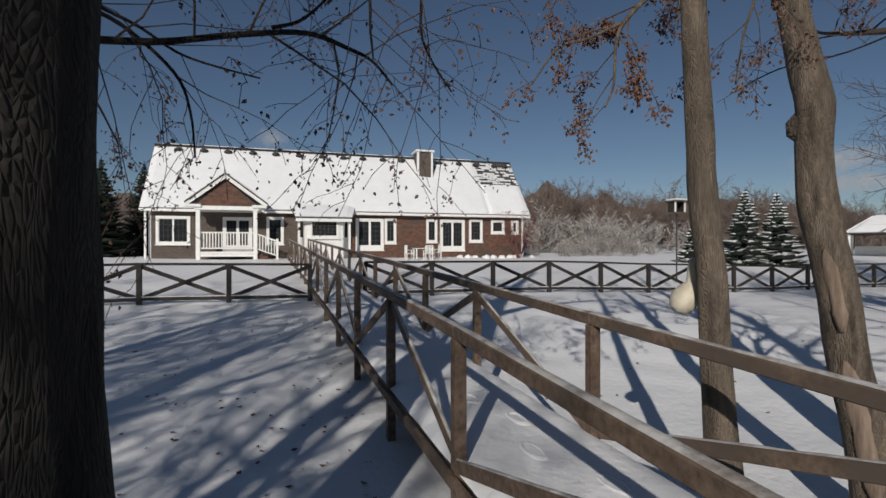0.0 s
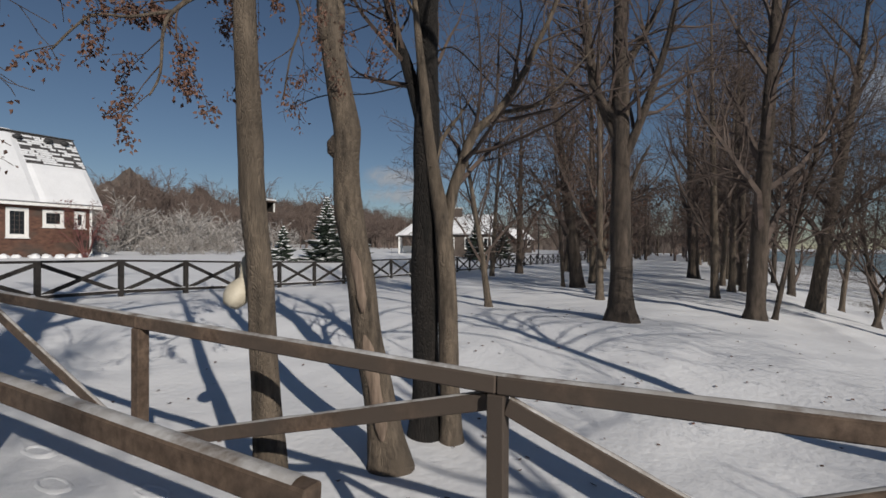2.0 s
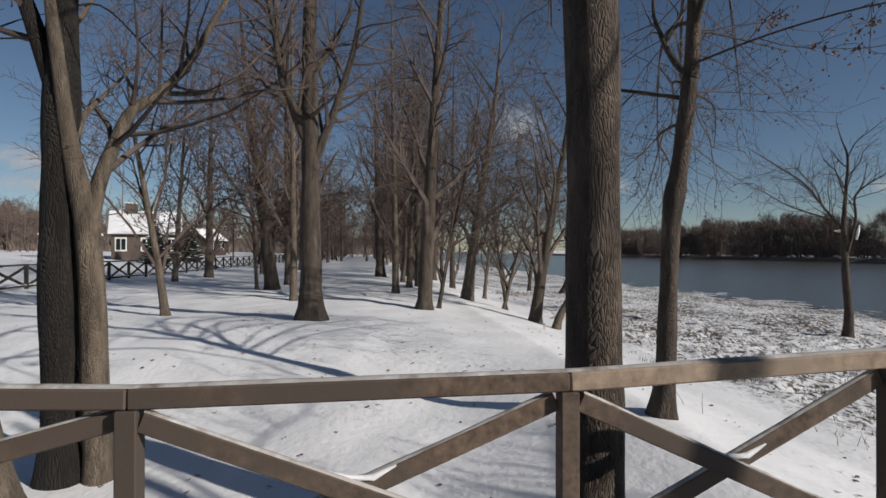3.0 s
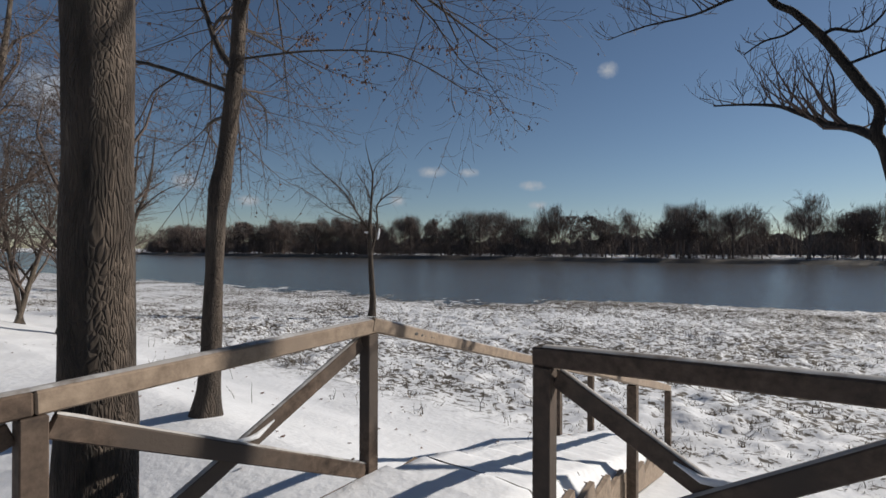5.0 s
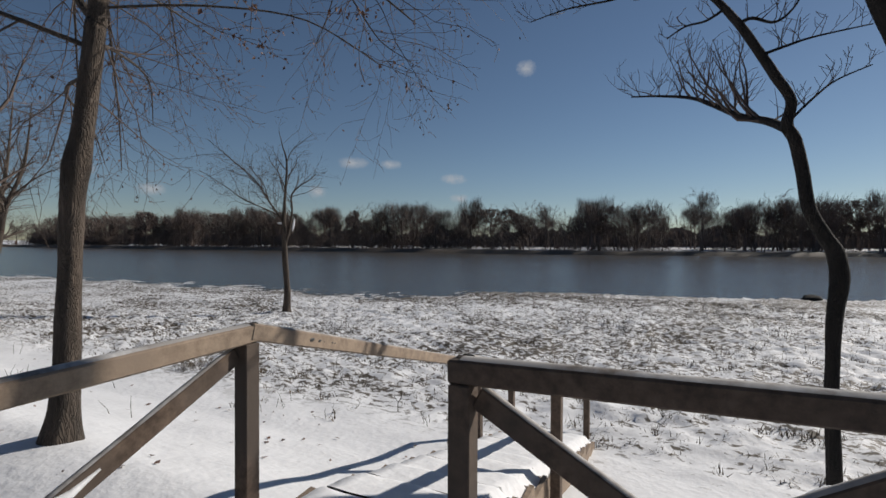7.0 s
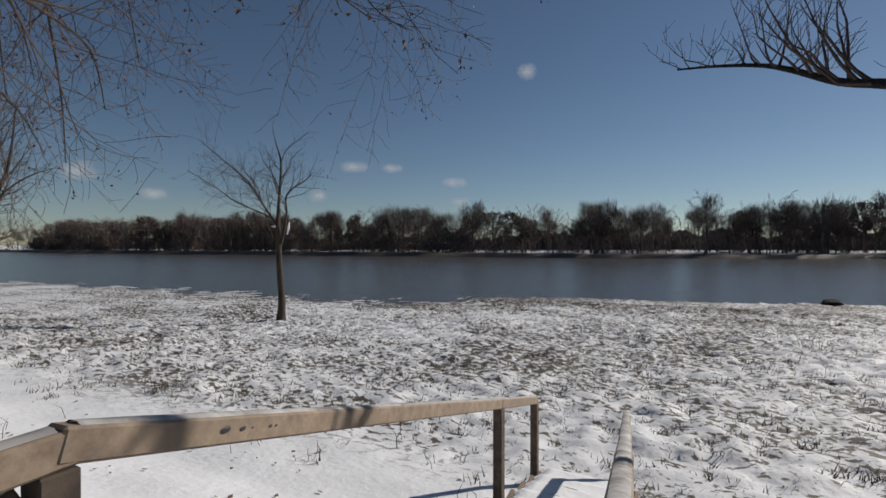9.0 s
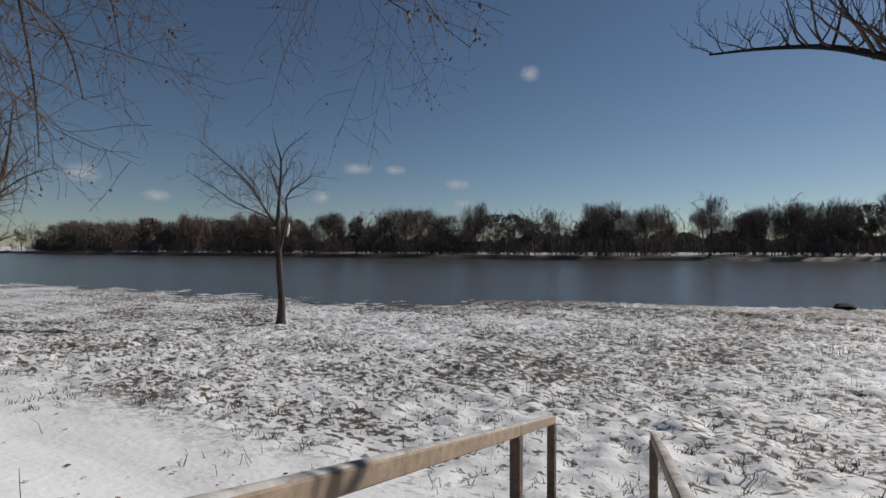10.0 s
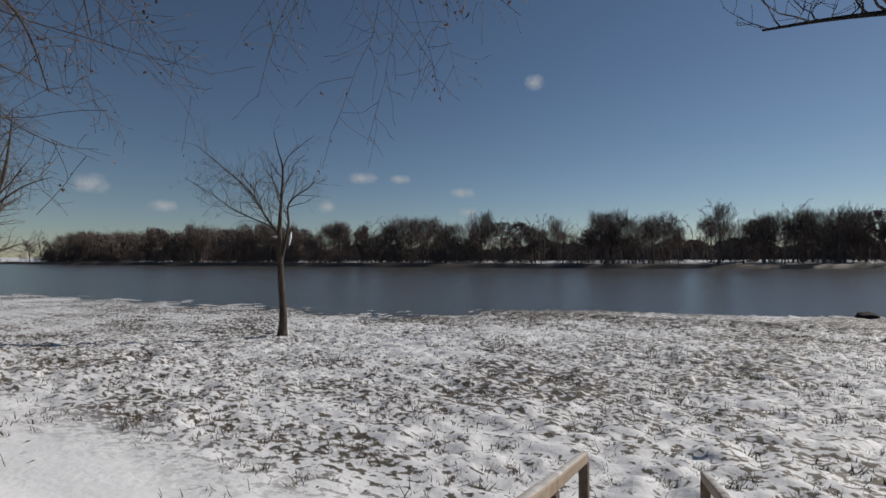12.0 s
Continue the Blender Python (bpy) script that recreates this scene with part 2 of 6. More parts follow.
big_l = value_noise(GX / 2.6, GY / 2.0, 7)
lump = np.maximum(0, value_noise(GX / 0.34, GY / 0.27, 3) - 0.3) * (0.25 + 0.75 * big_l)
small_l = np.maximum(0, value_noise(GX / 0.19 + 4.3, GY / 0.16, 13) - 0.4)
near = smooth01((lerp_table(GX, BANK_X, BANK_Y) - 3.0 - GY) / 4.0)
GZ = GZ + meadow * (0.03 + 0.97 * near) * (0.22 * lump + 0.15 * small_l) + (1 - meadow) * 0.02 * value_noise(GX / 0.5, GY / 0.4, 4) * (np.abs(GX) < 60)
nxg, nyg = len(gx), len(gy)
idx = np.arange(nxg * nyg).reshape(nyg, nxg)
gf = np.stack([idx[:-1, :-1], idx[:-1, 1:], idx[1:, 1:], idx[1:, :-1]], -1).reshape(-1, 4)
gme = bpy.data.meshes.new("ground")
gme.from_pydata(np.stack([GX, GY, GZ], -1).reshape(-1, 3).tolist(), [], gf.tolist())
gme.polygons.foreach_set("use_smooth", [True] * len(gme.polygons))

# snow with dead grass and litter showing through on the river meadow and in the lee of the trees; the dark flecks also
# paint in shaded hollows
M_ground = snow_material("snow_ground")
N, L = M_ground.node_tree.nodes, M_ground.node_tree.links
tc, sep = N.new("ShaderNodeTexCoord"), N.new("ShaderNodeSeparateXYZ")
L.new(tc.outputs["Object"], sep.inputs[0])
att = N.new("ShaderNodeAttribute")
att.attribute_name = "meadow"
n1, n2, mpv = N.new("ShaderNodeTexNoise"), N.new("ShaderNodeTexNoise"), N.new("ShaderNodeMapping")
n1.inputs["Scale"].default_value, n1.inputs["Detail"].default_value, n1.inputs["Roughness"].default_value = 6.5, 4, 0.62
n2.inputs["Scale"].default_value, n2.inputs["Detail"].default_value = 0.22, 3
L.new(tc.outputs["Object"], mpv.inputs[0])
mpv.inputs["Scale"].default_value = (0.8, 1.25, 1)
L.new(mpv.outputs[0], n1.inputs[0]), L.new(tc.outputs["Object"], n2.inputs[0])
ma, mb, mc = N.new("ShaderNodeMath"), N.new("ShaderNodeMath"), N.new("ShaderNodeMapRange")
ma.operation, mb.operation = "ADD", "MULTIPLY"
half = N.new("ShaderNodeMath")
half.operation, half.inputs[1].default_value = "MULTIPLY", 0.45
L.new(n2.outputs[0], half.inputs[0])
L.new(n1.outputs[0], ma.inputs[0]), L.new(half.outputs[0], ma.inputs[1])
mc.inputs[1].default_value, mc.inputs[2].default_value = 0.79, 0.83
more, add2, gate = N.new("ShaderNodeMath"), N.new("ShaderNodeMath"), N.new("ShaderNodeMath")
more.operation, more.inputs[1].default_value = "MULTIPLY", 0.095
gate.operation, gate.inputs[1].default_value, gate.use_clamp = "MULTIPLY", 5.0, True
L.new(att.outputs["Fac"], more.inputs[0]), L.new(att.outputs["Fac"], gate.inputs[0])
L.new(ma.outputs[0], add2.inputs[0]), L.new(more.outputs[0], add2.inputs[1])
L.new(add2.outputs[0], mc.inputs[0]), L.new(mc.outputs[0], mb.inputs[0]), L.new(gate.outputs[0], mb.inputs[1])
old = N["Principled BSDF"].inputs["Base Color"].links[0].from_socket
mixg = N.new("ShaderNodeMixRGB")
gr = N.new("ShaderNodeValToRGB")
gr.color_ramp.elements[0].color, gr.color_ramp.elements[1].color = (0.035, 0.03, 0.024, 1), (0.16, 0.135, 0.105, 1)
n3 = N.new("ShaderNodeTexNoise")
n3.inputs["Scale"].default_value, n3.inputs["Detail"].default_value = 14, 4
L.new(tc.outputs["Object"], n3.inputs[0]), L.new(n3.outputs[0], gr.inputs[0])
L.new(mb.outputs[0], mixg.inputs[0]), L.new(old, mixg.inputs[1]), L.new(gr.outputs[0], mixg.inputs[2])
L.new(mixg.outputs[0], N["Principled BSDF"].inputs["Base Color"])
shore_d = GY - lerp_table(GX, SHORE_X, SHORE_Y)
far_d = lerp_table(GX, FAR_X, FAR_Y) - GY
farb = 1.3 * smooth01((far_d + 12) / 4) * (1 - smooth01((far_d - 8) / 10))
amount = np.clip(meadow * (0.54 + 0.5 * smooth01((14 - shore_d) / 14) + 0.7 * smooth01((2.0 - shore_d) / 2.0)) * smooth01((lerp_table(GX, BANK_X, BANK_Y) - 3.0 - GY) / 6) + farb, 0, 1.3)
la = gme.attributes.new("meadow", "FLOAT", "POINT")
la.data.foreach_set("value", amount.reshape(-1).astype(np.float32))
gme.materials.append(M_ground)
ground = tagged(new("ground", gme), "snow-covered lawn sloping to a grassy river meadow", "ground", kind="structure")

WATER_Z = -2.36
wv = [(x, y, WATER_Z) for x, y in ((-1500, -1200), (1500, -1200), (1500, -5), (-1500, -5))]
water = tagged(link_mesh("water", wv, [(0, 1, 2, 3)], M_water), "wide dark grey river with small ripples", "river", kind="structure")

# dark undercut bank along the far shore
rb = random.Random(12)
V, F = [], []
for n, x in enumerate(np.arange(-260, 400, 2.0)):
    y, h = float(lerp_table(x, FAR_X, FAR_Y)), -1.25 + 0.35 * noise.noise(Vector((x / 9, 2, 0))) + rb.uniform(-0.12, 0.12)
    V += [(x, y + 7 + rb.uniform(-0.6, 0.6), WATER_Z - 0.2), (x, y + 5, h - 0.4 + rb.uniform(-0.2, 0.2)), (x, y + 3, h), (x, y - 5, h + 0.05)]
    if n:
        F += [(4 * n - 4 + j, 4 * n + j, 4 * n + j + 1, 4 * n - 3 + j) for j in range(3)]
tagged(link_mesh("far_bank", V, F, M_weed, smooth=True), "low dark earthen bank along the far shore", "river bank", kind="structure")


def gz(x, y):
    return float(ground_z(x, y) + bumps(x, y))


# ---- boardwalk, landing and stairs ----
def deck_z(y):
    return float(np.interp(y, [-2.6, 0, 2.2, 30], [-0.02, 0.01, 0.06, 1.18]))


def rail_z(y):
    return float(np.interp(y, [-6.2, -4.5, -2.6, 0.0, 2.2, 30], [0.95, 0.885, 0.87, 0.965, 1.055, 2.14]))


def left_rail_z(y):
    return float(np.interp(y, [-2.6, 0.0, 2.2, 30], [0.83, 0.965, 1.055, 2.14]))


XL, XR = -0.47, 0.74
RAIL_H = 0.95
boardwalk = thing("boardwalk", "raised timber boardwalk buried under smooth snow, running to the house", "boardwalk")
for i, (y0, y1) in enumerate([(-2.4, 0.0), (0.0, 2.2), (2.2, 29.2)]):
    for x in (XL + 0.06, XR - 0.06):
        part("side_beam", beam((x, y0, deck_z(y0) - 0.13), (x, y1, deck_z(y1) - 0.13), 0.05, 0.16), M_wood, boardwalk)
    part("decking", beam(((XL + XR) / 2, y0, deck_z(y0) - 0.035), ((XL + XR) / 2, y1, deck_z(y1) - 0.035), XR - XL - 0.02, 0.035, 0), M_wood, boardwalk)


def snow_sheet(name, x0, x1, ys, zf, parent, thick=0.035, seed=1):
    """Uneven snow blanket lying on a deck, thin at its edges."""
    V, F = [], []
    nx = max(6, int((x1 - x0) / 0.09))
    for j, y in enumerate(ys):
        for i in range(nx + 1):
            u = i / nx
            e = min(1, min(u, 1 - u) * (x1 - x0) / 0.06)
            x = x0 + (x1 - x0) * u
            wob = 0.012 * (noise.noise(Vector((x * 2.2, y * 2.2, seed))) + 0.6 * noise.noise(Vector((x * 7, y * 7, seed))))
            V.append((x + 0.012 * noise.noise(Vector((y * 4, u * 3, seed))) * (1 - e), y, zf(y) - 0.015 + (thick + 0.015 + wob) * math.sqrt(e)))
    for j in range(len(ys) - 1):
        for i in range(nx):
            a = j * (nx + 1) + i
            F.append((a, a + 1, a + nx + 2, a + nx + 1))
    return link_mesh(name, V, F, M_snow, parent, smooth=True, label="smooth snow blanket")


snow_sheet("snow_cover", XL - 0.02, XR + 0.02, list(np.arange(-2.4, 12, 0.12)) + list(np.arange(12, 29.3, 0.6)), deck_z, boardwalk, seed=3)

landing = thing("landing", "square timber landing under snow at the top of the stairs", "deck")
LX0, LX1, LY0, LY1 = -3.3, XR, -6.22, -2.4
for x in (LX0, LX1 - 0.05):
    part("side_beam", boxm(x, LY0, -0.24, x + 0.05, LY1, -0.06, 0.004), M_wood, landing)
for y in (LY0, LY1 - 0.05):
    part("side_beam", boxm(LX0 + 0.05, y, -0.24, LX1 - 0.05, y + 0.05, -0.06, 0.004), M_wood, landing)
part("decking", boxm(LX0, LY0, -0.058, LX1, LY1, -0.02), M_wood, landing)
for x in (LX0 + 0.1, -1.9, LX1 - 0.1):
    for y in (LY0 + 0.1, LY1 - 0.1):
        part("support_post", boxm(x - 0.045, y - 0.045, gz(x, y) - 0.1, x + 0.045, y + 0.045, -0.06, 0.004), M_wood, landing)
snow_sheet("snow_cover", LX0 - 0.02, LX1 + 0.02, list(np.arange(LY0 - 0.03, LY1 + 0.001, 0.09)), lambda y: -0.02, landing, seed=9)


def brace(p, q, mats, t):
    """A slanting board with frozen snow along its upper edge."""
    part("brace", beam(p, q, 0.036, 0.088, 0.006), mats, t)
    d = (q - p).normalized()
    s_ = d.cross(Vector((0, 0, 1))).normalized()
    up = s_.cross(d)
    V, F = [], []
    n = max(5, int((q - p).length / 0.1))
    for j in range(n + 1):
        c = p.lerp(q, j / n) + up * 0.0445
        wv_ = 0.5 + 0.5 * noise.noise(c * 4)
        for e, hgt in ((-0.018, 0.0), (-0.009, 0.003 + 0.009 * wv_), (0.009, 0.003 + 0.009 * wv_), (0.018, 0.0)):
            V.append(tuple(c + s_ * e * (0.7 + 0.3 * wv_) + up * hgt))
    for j in range(n):
        for e in range(3):
            o = j * 4 + e
            F.append((o, o + 4, o + 5, o + 1))
    link_mesh("snow_strip", V, F, M_frost_wood, t, smooth=True, label="thin strip of frozen snow")


def railing(name, label, pts, mats, foot, side, braces=None, rail_mat=None, bottom=True, rail_at=None, skip_first=False, pale_to=0.0, group="boardwalk railings"):
    """Posts at pts (x, y, deck height), a 2x4 top rail set on edge, crossed braces and a low rail; side shifts rails off the posts."""
    t = thing(name, label, "railing", group=group)
    pw = 0.043
    sx, sy = side
    tops = []
    for n_post, (x, y, z) in enumerate(pts):
        h = (rail_at(x, y) if rail_at else z + RAIL_H)
        if n_post or not skip_first:
            part("post", boxm(x - pw, y - pw, foot(x, y, z), x + pw, y + pw, h - 0.09, 0.005), mats, t)
        tops.append(Vector((x, y, h)))
    for i in range(len(pts) - 1):
        a, b = tops[i], tops[i + 1]
        d = (b - a).normalized()
        e0 = d * (0.05 if i == 0 else 0)
        e1 = d * (0.05 if i == len(pts) - 2 else -0.003)
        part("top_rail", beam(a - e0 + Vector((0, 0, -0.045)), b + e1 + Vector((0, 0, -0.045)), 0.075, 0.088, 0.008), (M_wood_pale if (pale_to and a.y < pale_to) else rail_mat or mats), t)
        V, F = [], []
        n = max(4, int((b - a).length / 0.15))
        for j in range(n + 1):
            p = a.lerp(b, j / n)
            wv_ = 0.5 + 0.5 * noise.noise(Vector((p.x * 3, p.y * 3, p.z * 3 + 5)))
            s_ = d.cross(Vector((0, 0, 1))).normalized()
            for q, hgt in ((-0.034, 0.0005), (-0.015, 0.005 + 0.007 * wv_), (0.015, 0.005 + 0.007 * wv_), (0.034, 0.0005)):
                V.append(tuple(p + s_ * q * (0.75 + 0.3 * wv_) + Vector((0, 0, hgt))))
        for j in range(n):
            for q in range(3):
                o = j * 4 + q
                F.append((o, o + 4, o + 5, o + 1))
        link_mesh("snow_strip", V, F, M_frost_wood, t, smooth=True, label="thin patchy strip of frozen snow")
        if braces:
            o1, o2 = Vector((sx, sy, 0)) * 0.012, Vector((sx, sy, 0)) * -0.022
            lo_a, lo_b = Vector((a.x, a.y, pts[i][2] + 0.035)), Vector((b.x, b.y, pts[i + 1][2] + 0.035))
            hi_a, hi_b = a + Vector((0, 0, -0.14)), b + Vector((0, 0, -0.14))
            g = d * 0.05
            kind = braces(i)
            if kind in "xu":
                brace(lo_a + g + o1, hi_b - g + o1, mats, t)
            if kind in "xd":
                brace(hi_a + g + o2, lo_b - g + o2, mats, t)
            if kind == "x":
                mid = (lo_a + hi_b) / 2 + (o1 + o2) / 2
                V, F = [], []
                tube([mid - d * 0.16 + Vector((0, 0, 0.115)), mid - d * 0.06 + Vector((0, 0, 0.068)), mid + d * 0.06 + Vector((0, 0, 0.068)), mid + d * 0.16 + Vector((0, 0, 0.115))], [0.005, 0.017, 0.017, 0.005], 8, V, F)
                link_mesh("snow_lodge", V, F, M_snow, t, smooth=True, label="snow lodged where the braces cross")
        if bottom:
            la_, lb_ = Vector((pts[i][0], pts[i][1], pts[i][2] - 0.06)), Vector((pts[i + 1][0], pts[i + 1][1], pts[i + 1][2] - 0.06))
            sh = Vector((sx, sy, 0)) * -0.065
            part("low_rail", beam(la_ + sh, lb_ + sh, 0.038, 0.088, 0.005), mats, t)
    return t


def to_ground(x, y, z):
    return gz(x, y) - 0.12


left_ys = [-2.45, 0.0, 1.95, 4.0, 6.0, 8.0, 10.0, 12.2, 14.4, 16.6, 18.8, 21.0, 23.2, 25.4, 27.4, 29.2]
right_ys = [-6.16, -4.47, -2.58, 0.19, 2.49, 4.6, 6.6, 8.6, 10.6, 12.6, 14.8, 17.0, 19.2, 21.4, 23.6, 25.6, 27.4, 29.2]
railing("boardwalk_railing", "weathered timber railing with crossed braces, snow on its top", [(XL, y, deck_z(y)) for y in left_ys], M_wood, to_ground, (1, 0), braces=lambda i: "du"[i % 2], rail_at=lambda x, y: left_rail_z(y))
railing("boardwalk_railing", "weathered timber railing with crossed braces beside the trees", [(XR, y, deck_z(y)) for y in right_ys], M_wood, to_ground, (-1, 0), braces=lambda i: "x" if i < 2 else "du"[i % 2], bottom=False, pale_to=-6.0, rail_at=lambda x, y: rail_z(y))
railing("landing_railing", "weathered timber railing with crossed braces above the meadow", [(-0.5, -6.06, -0.01), (-1.93, -6.06, 0.03), (-3.25, -6.06, 0.03)], M_wood, to_ground, (0, 1), braces=lambda i: "x", bottom=False)

# stairs
STEPS, Y_TOP, Y_BOT, Z_BOT = 12, -6.22, -11.8, -1.52
stairs = thing("stairs", "broad shallow wooden stairs under thick snow, leading down to the meadow", "stairs")


def stair_right(y):
    return -0.28 + 0.06 * (-6.16 - y)


def stair_left(y):
    return XR - 0.03 + 0.092 * (-6.16 - y)


run, rise = (Y_TOP - Y_BOT) / STEPS, -Z_BOT / STEPS
for i in range(STEPS):
    y0, z = Y_TOP - i * run, -(i + 1) * rise
    xa = stair_right(y0) + 0.03
    part("tread", boxm(xa, y0 - run - 0.02, z - 0.045, stair_left(y0), y0, z - 0.005, 0.004), M_wood, stairs)
    part("riser", boxm(xa, y0 - 0.02, z, stair_left(y0), y0, z + rise - 0.045), M_wood, stairs)
for side in (0, 1):
    bm = bmesh.new()
    prof = []
    for i in range(STEPS):
        y0, z = Y_TOP - i * run, -(i + 1) * rise
        prof += [(y0, z + rise + 0.02 if i else z + rise - 0.03), (y0 - 0.03, z + 0.01)]
    prof += [(Y_BOT, Z_BOT), (Y_BOT, Z_BOT - 0.1), (Y_BOT + 0.5, Z_BOT - 0.1), (Y_TOP, -0.34)]
    f = bm.faces.new([bm.verts.new(((stair_right(y) if side == 0 else stair_left(y)), y, z)) for y, z in prof])
    ext = bmesh.ops.extrude_face_region(bm, geom=[f])
    bmesh.ops.translate(bm, vec=(0.04, 0, 0), verts=[v for v in ext["geom"] if isinstance(v, bmesh.types.BMVert)])
    bmesh.ops.recalc_face_normals(bm, faces=bm.faces)
    part("stringer", bm, M_wood_pale, stairs, "saw-toothed side board")
for i in range(STEPS):
    y0, z = Y_TOP - i * run, -(i + 1) * rise
    V, F = [], []
    ny, nx = 7, 12
    for j in range(ny + 1):
        v = j / ny
        y = y0 - 0.005 - (run + 0.03) * v
        for k in range(nx + 1):
            u = k / nx
            x = stair_right(y) + 0.045 + (stair_left(y) - 0.005 - stair_right(y) - 0.045) * u
            e = min(1, min(u, 1 - u) / 0.05) ** 0.5 * min(1, (1 - v) / 0.16) ** 0.5
            slope = (1 - v) * rise * (0.9 if i else 0.45)
            V.append((x, y, z - 0.01 + (0.075 + slope + 0.015 * noise.noise(Vector((x * 5, y * 5, i)))) * e))
    for j in range(ny):
        for k in range(nx):
            a = j * (nx + 1) + k
            F.append((a, a + nx + 1, a + nx + 2, a + 1))
    link_mesh("snow_cushion", V, F, M_snow, stairs, smooth=True, label="rounded snow cushion")
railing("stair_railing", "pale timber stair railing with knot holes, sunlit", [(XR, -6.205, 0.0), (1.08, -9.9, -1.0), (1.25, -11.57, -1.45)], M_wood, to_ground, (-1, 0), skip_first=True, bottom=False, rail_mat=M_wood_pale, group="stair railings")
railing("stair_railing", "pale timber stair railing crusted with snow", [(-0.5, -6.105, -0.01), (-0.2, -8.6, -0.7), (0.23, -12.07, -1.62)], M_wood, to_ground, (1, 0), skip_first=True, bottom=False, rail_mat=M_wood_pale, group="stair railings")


# ---- paddock fence of dark timber with crossed braces ----
def cross_fence(name, label, xs, yf, top, group):
    t = thing(name, label, "fence", group=group)
    me_post = boxm(-0.058, -0.058, -0.25, 0.058, 0.058, top - 0.005, 0.005)
    first = part("post", me_post, M_wood_dark, t)
    first.location = (xs[0], yf(xs[0]), gz(xs[0], yf(xs[0])))
    for x in xs[1:]:
        o = first.copy()
        scene.collection.objects.link(o)
        o.location = (x, yf(x), gz(x, yf(x)))
    for x0, x1 in zip(xs[:-1], xs[1:]):
        p, q = Vector((x0, yf(x0), gz(x0, yf(x0)))), Vector((x1, yf(x1), gz(x1, yf(x1))))
        up = Vector((0, 0, 1))
        part("top_rail", beam(p + up * (top - 0.0), q + up * (top - 0.0), 0.11, 0.06, 0), M_wood_dark, t)
        part("low_rail", beam(p + up * 0.14, q + up * 0.14, 0.05, 0.09, 0), M_wood_dark, t)
        part("brace", beam(p + up * 0.16 + Vector((0.05, -0.02, 0)), q + up * (top - 0.07) + Vector((-0.05, -0.02, 0)), 0.038, 0.1, 0), M_wood_dark, t)
        part("brace", beam(p + up * (top - 0.07) + Vector((0.05, 0.02, 0)), q + up * 0.16 + Vector((-0.05, 0.02, 0)), 0.038, 0.1, 0), M_wood_dark, t)
        part("snow_strip", beam(p + up * 0.195 + Vector((0, -0.02, 0)), q + up * 0.195 + Vector((0, -0.02, 0)), 0.05, 0.018, 0), M_snow, t)
    return t


cross_fence("paddock_fence", "dark-stained timber fence with crossed braces in the snow", [-0.6 - 2.02 * i for i in range(13)][::-1], lambda x: 10.8, 1.0, "dark fences")
cross_fence("paddock_fence", "dark-stained timber fence with crossed braces in the snow", [0.9 + 1.98 * i for i in range(45)], lambda x: 10.8 - 0.02 * max(0, x - 20), 1.0, "dark fences")


# ---- main house ----
HOUSE = pose(-8.95, 31.0, -0.24, 0, 0, -2.4)
house = new("house")
house.matrix_world = HOUSE
tagged(house, "long brown-shingled house with white trim under a snowy roof", "house")
LEN, EAVE, RIDGE, RY, BASE = 25.9, 4.15, 8.62, 3.7, 1.0
WY = 0.4                                    # front wall behind the eave


def wall_strip(x0, x1, y, z0, z1, openings, material, name="wall"):
    """A wall 0.15 thick, cut round its openings (x0, x1, z0, z1), as one connected shell."""
    bm = bmesh.new()
    xs = sorted({x0, x1, *[o[0] for o in openings], *[o[1] for o in openings]})
    zs = sorted({z0, z1, *[o[2] for o in openings], *[o[3] for o in openings]})
    solid = {(i, j) for i in range(len(xs) - 1) for j in range(len(zs) - 1) if not any(o[0] < (xs[i] + xs[i + 1]) / 2 < o[1] and o[2] < (zs[j] + zs[j + 1]) / 2 < o[3] for o in openings)}
    vert = {}

    def v(i, j, k):
        if (i, j, k) not in vert:
            vert[i, j, k] = bm.verts.new((xs[i], y + 0.15 * k, zs[j]))
        return vert[i, j, k]
    for i, j in solid:
        bm.faces.new([v(i, j, 0), v(i + 1, j, 0), v(i + 1, j + 1, 0), v(i, j + 1, 0)])
        bm.faces.new([v(i, j, 1), v(i, j + 1, 1), v(i + 1, j + 1, 1), v(i + 1, j, 1)])
        for (ni, nj), (p, q) in (((i - 1, j), ((i, j), (i, j + 1))), ((i + 1, j), ((i + 1, j + 1), (i + 1, j))), ((i, j - 1), ((i + 1, j), (i, j))), ((i, j + 1), ((i, j + 1), (i + 1, j + 1)))):
            if (ni, nj) not in solid:
                bm.faces.new([v(*p, 0), v(*q, 0), v(*q, 1), v(*p, 1)])
    return part(name, bm, material, house)


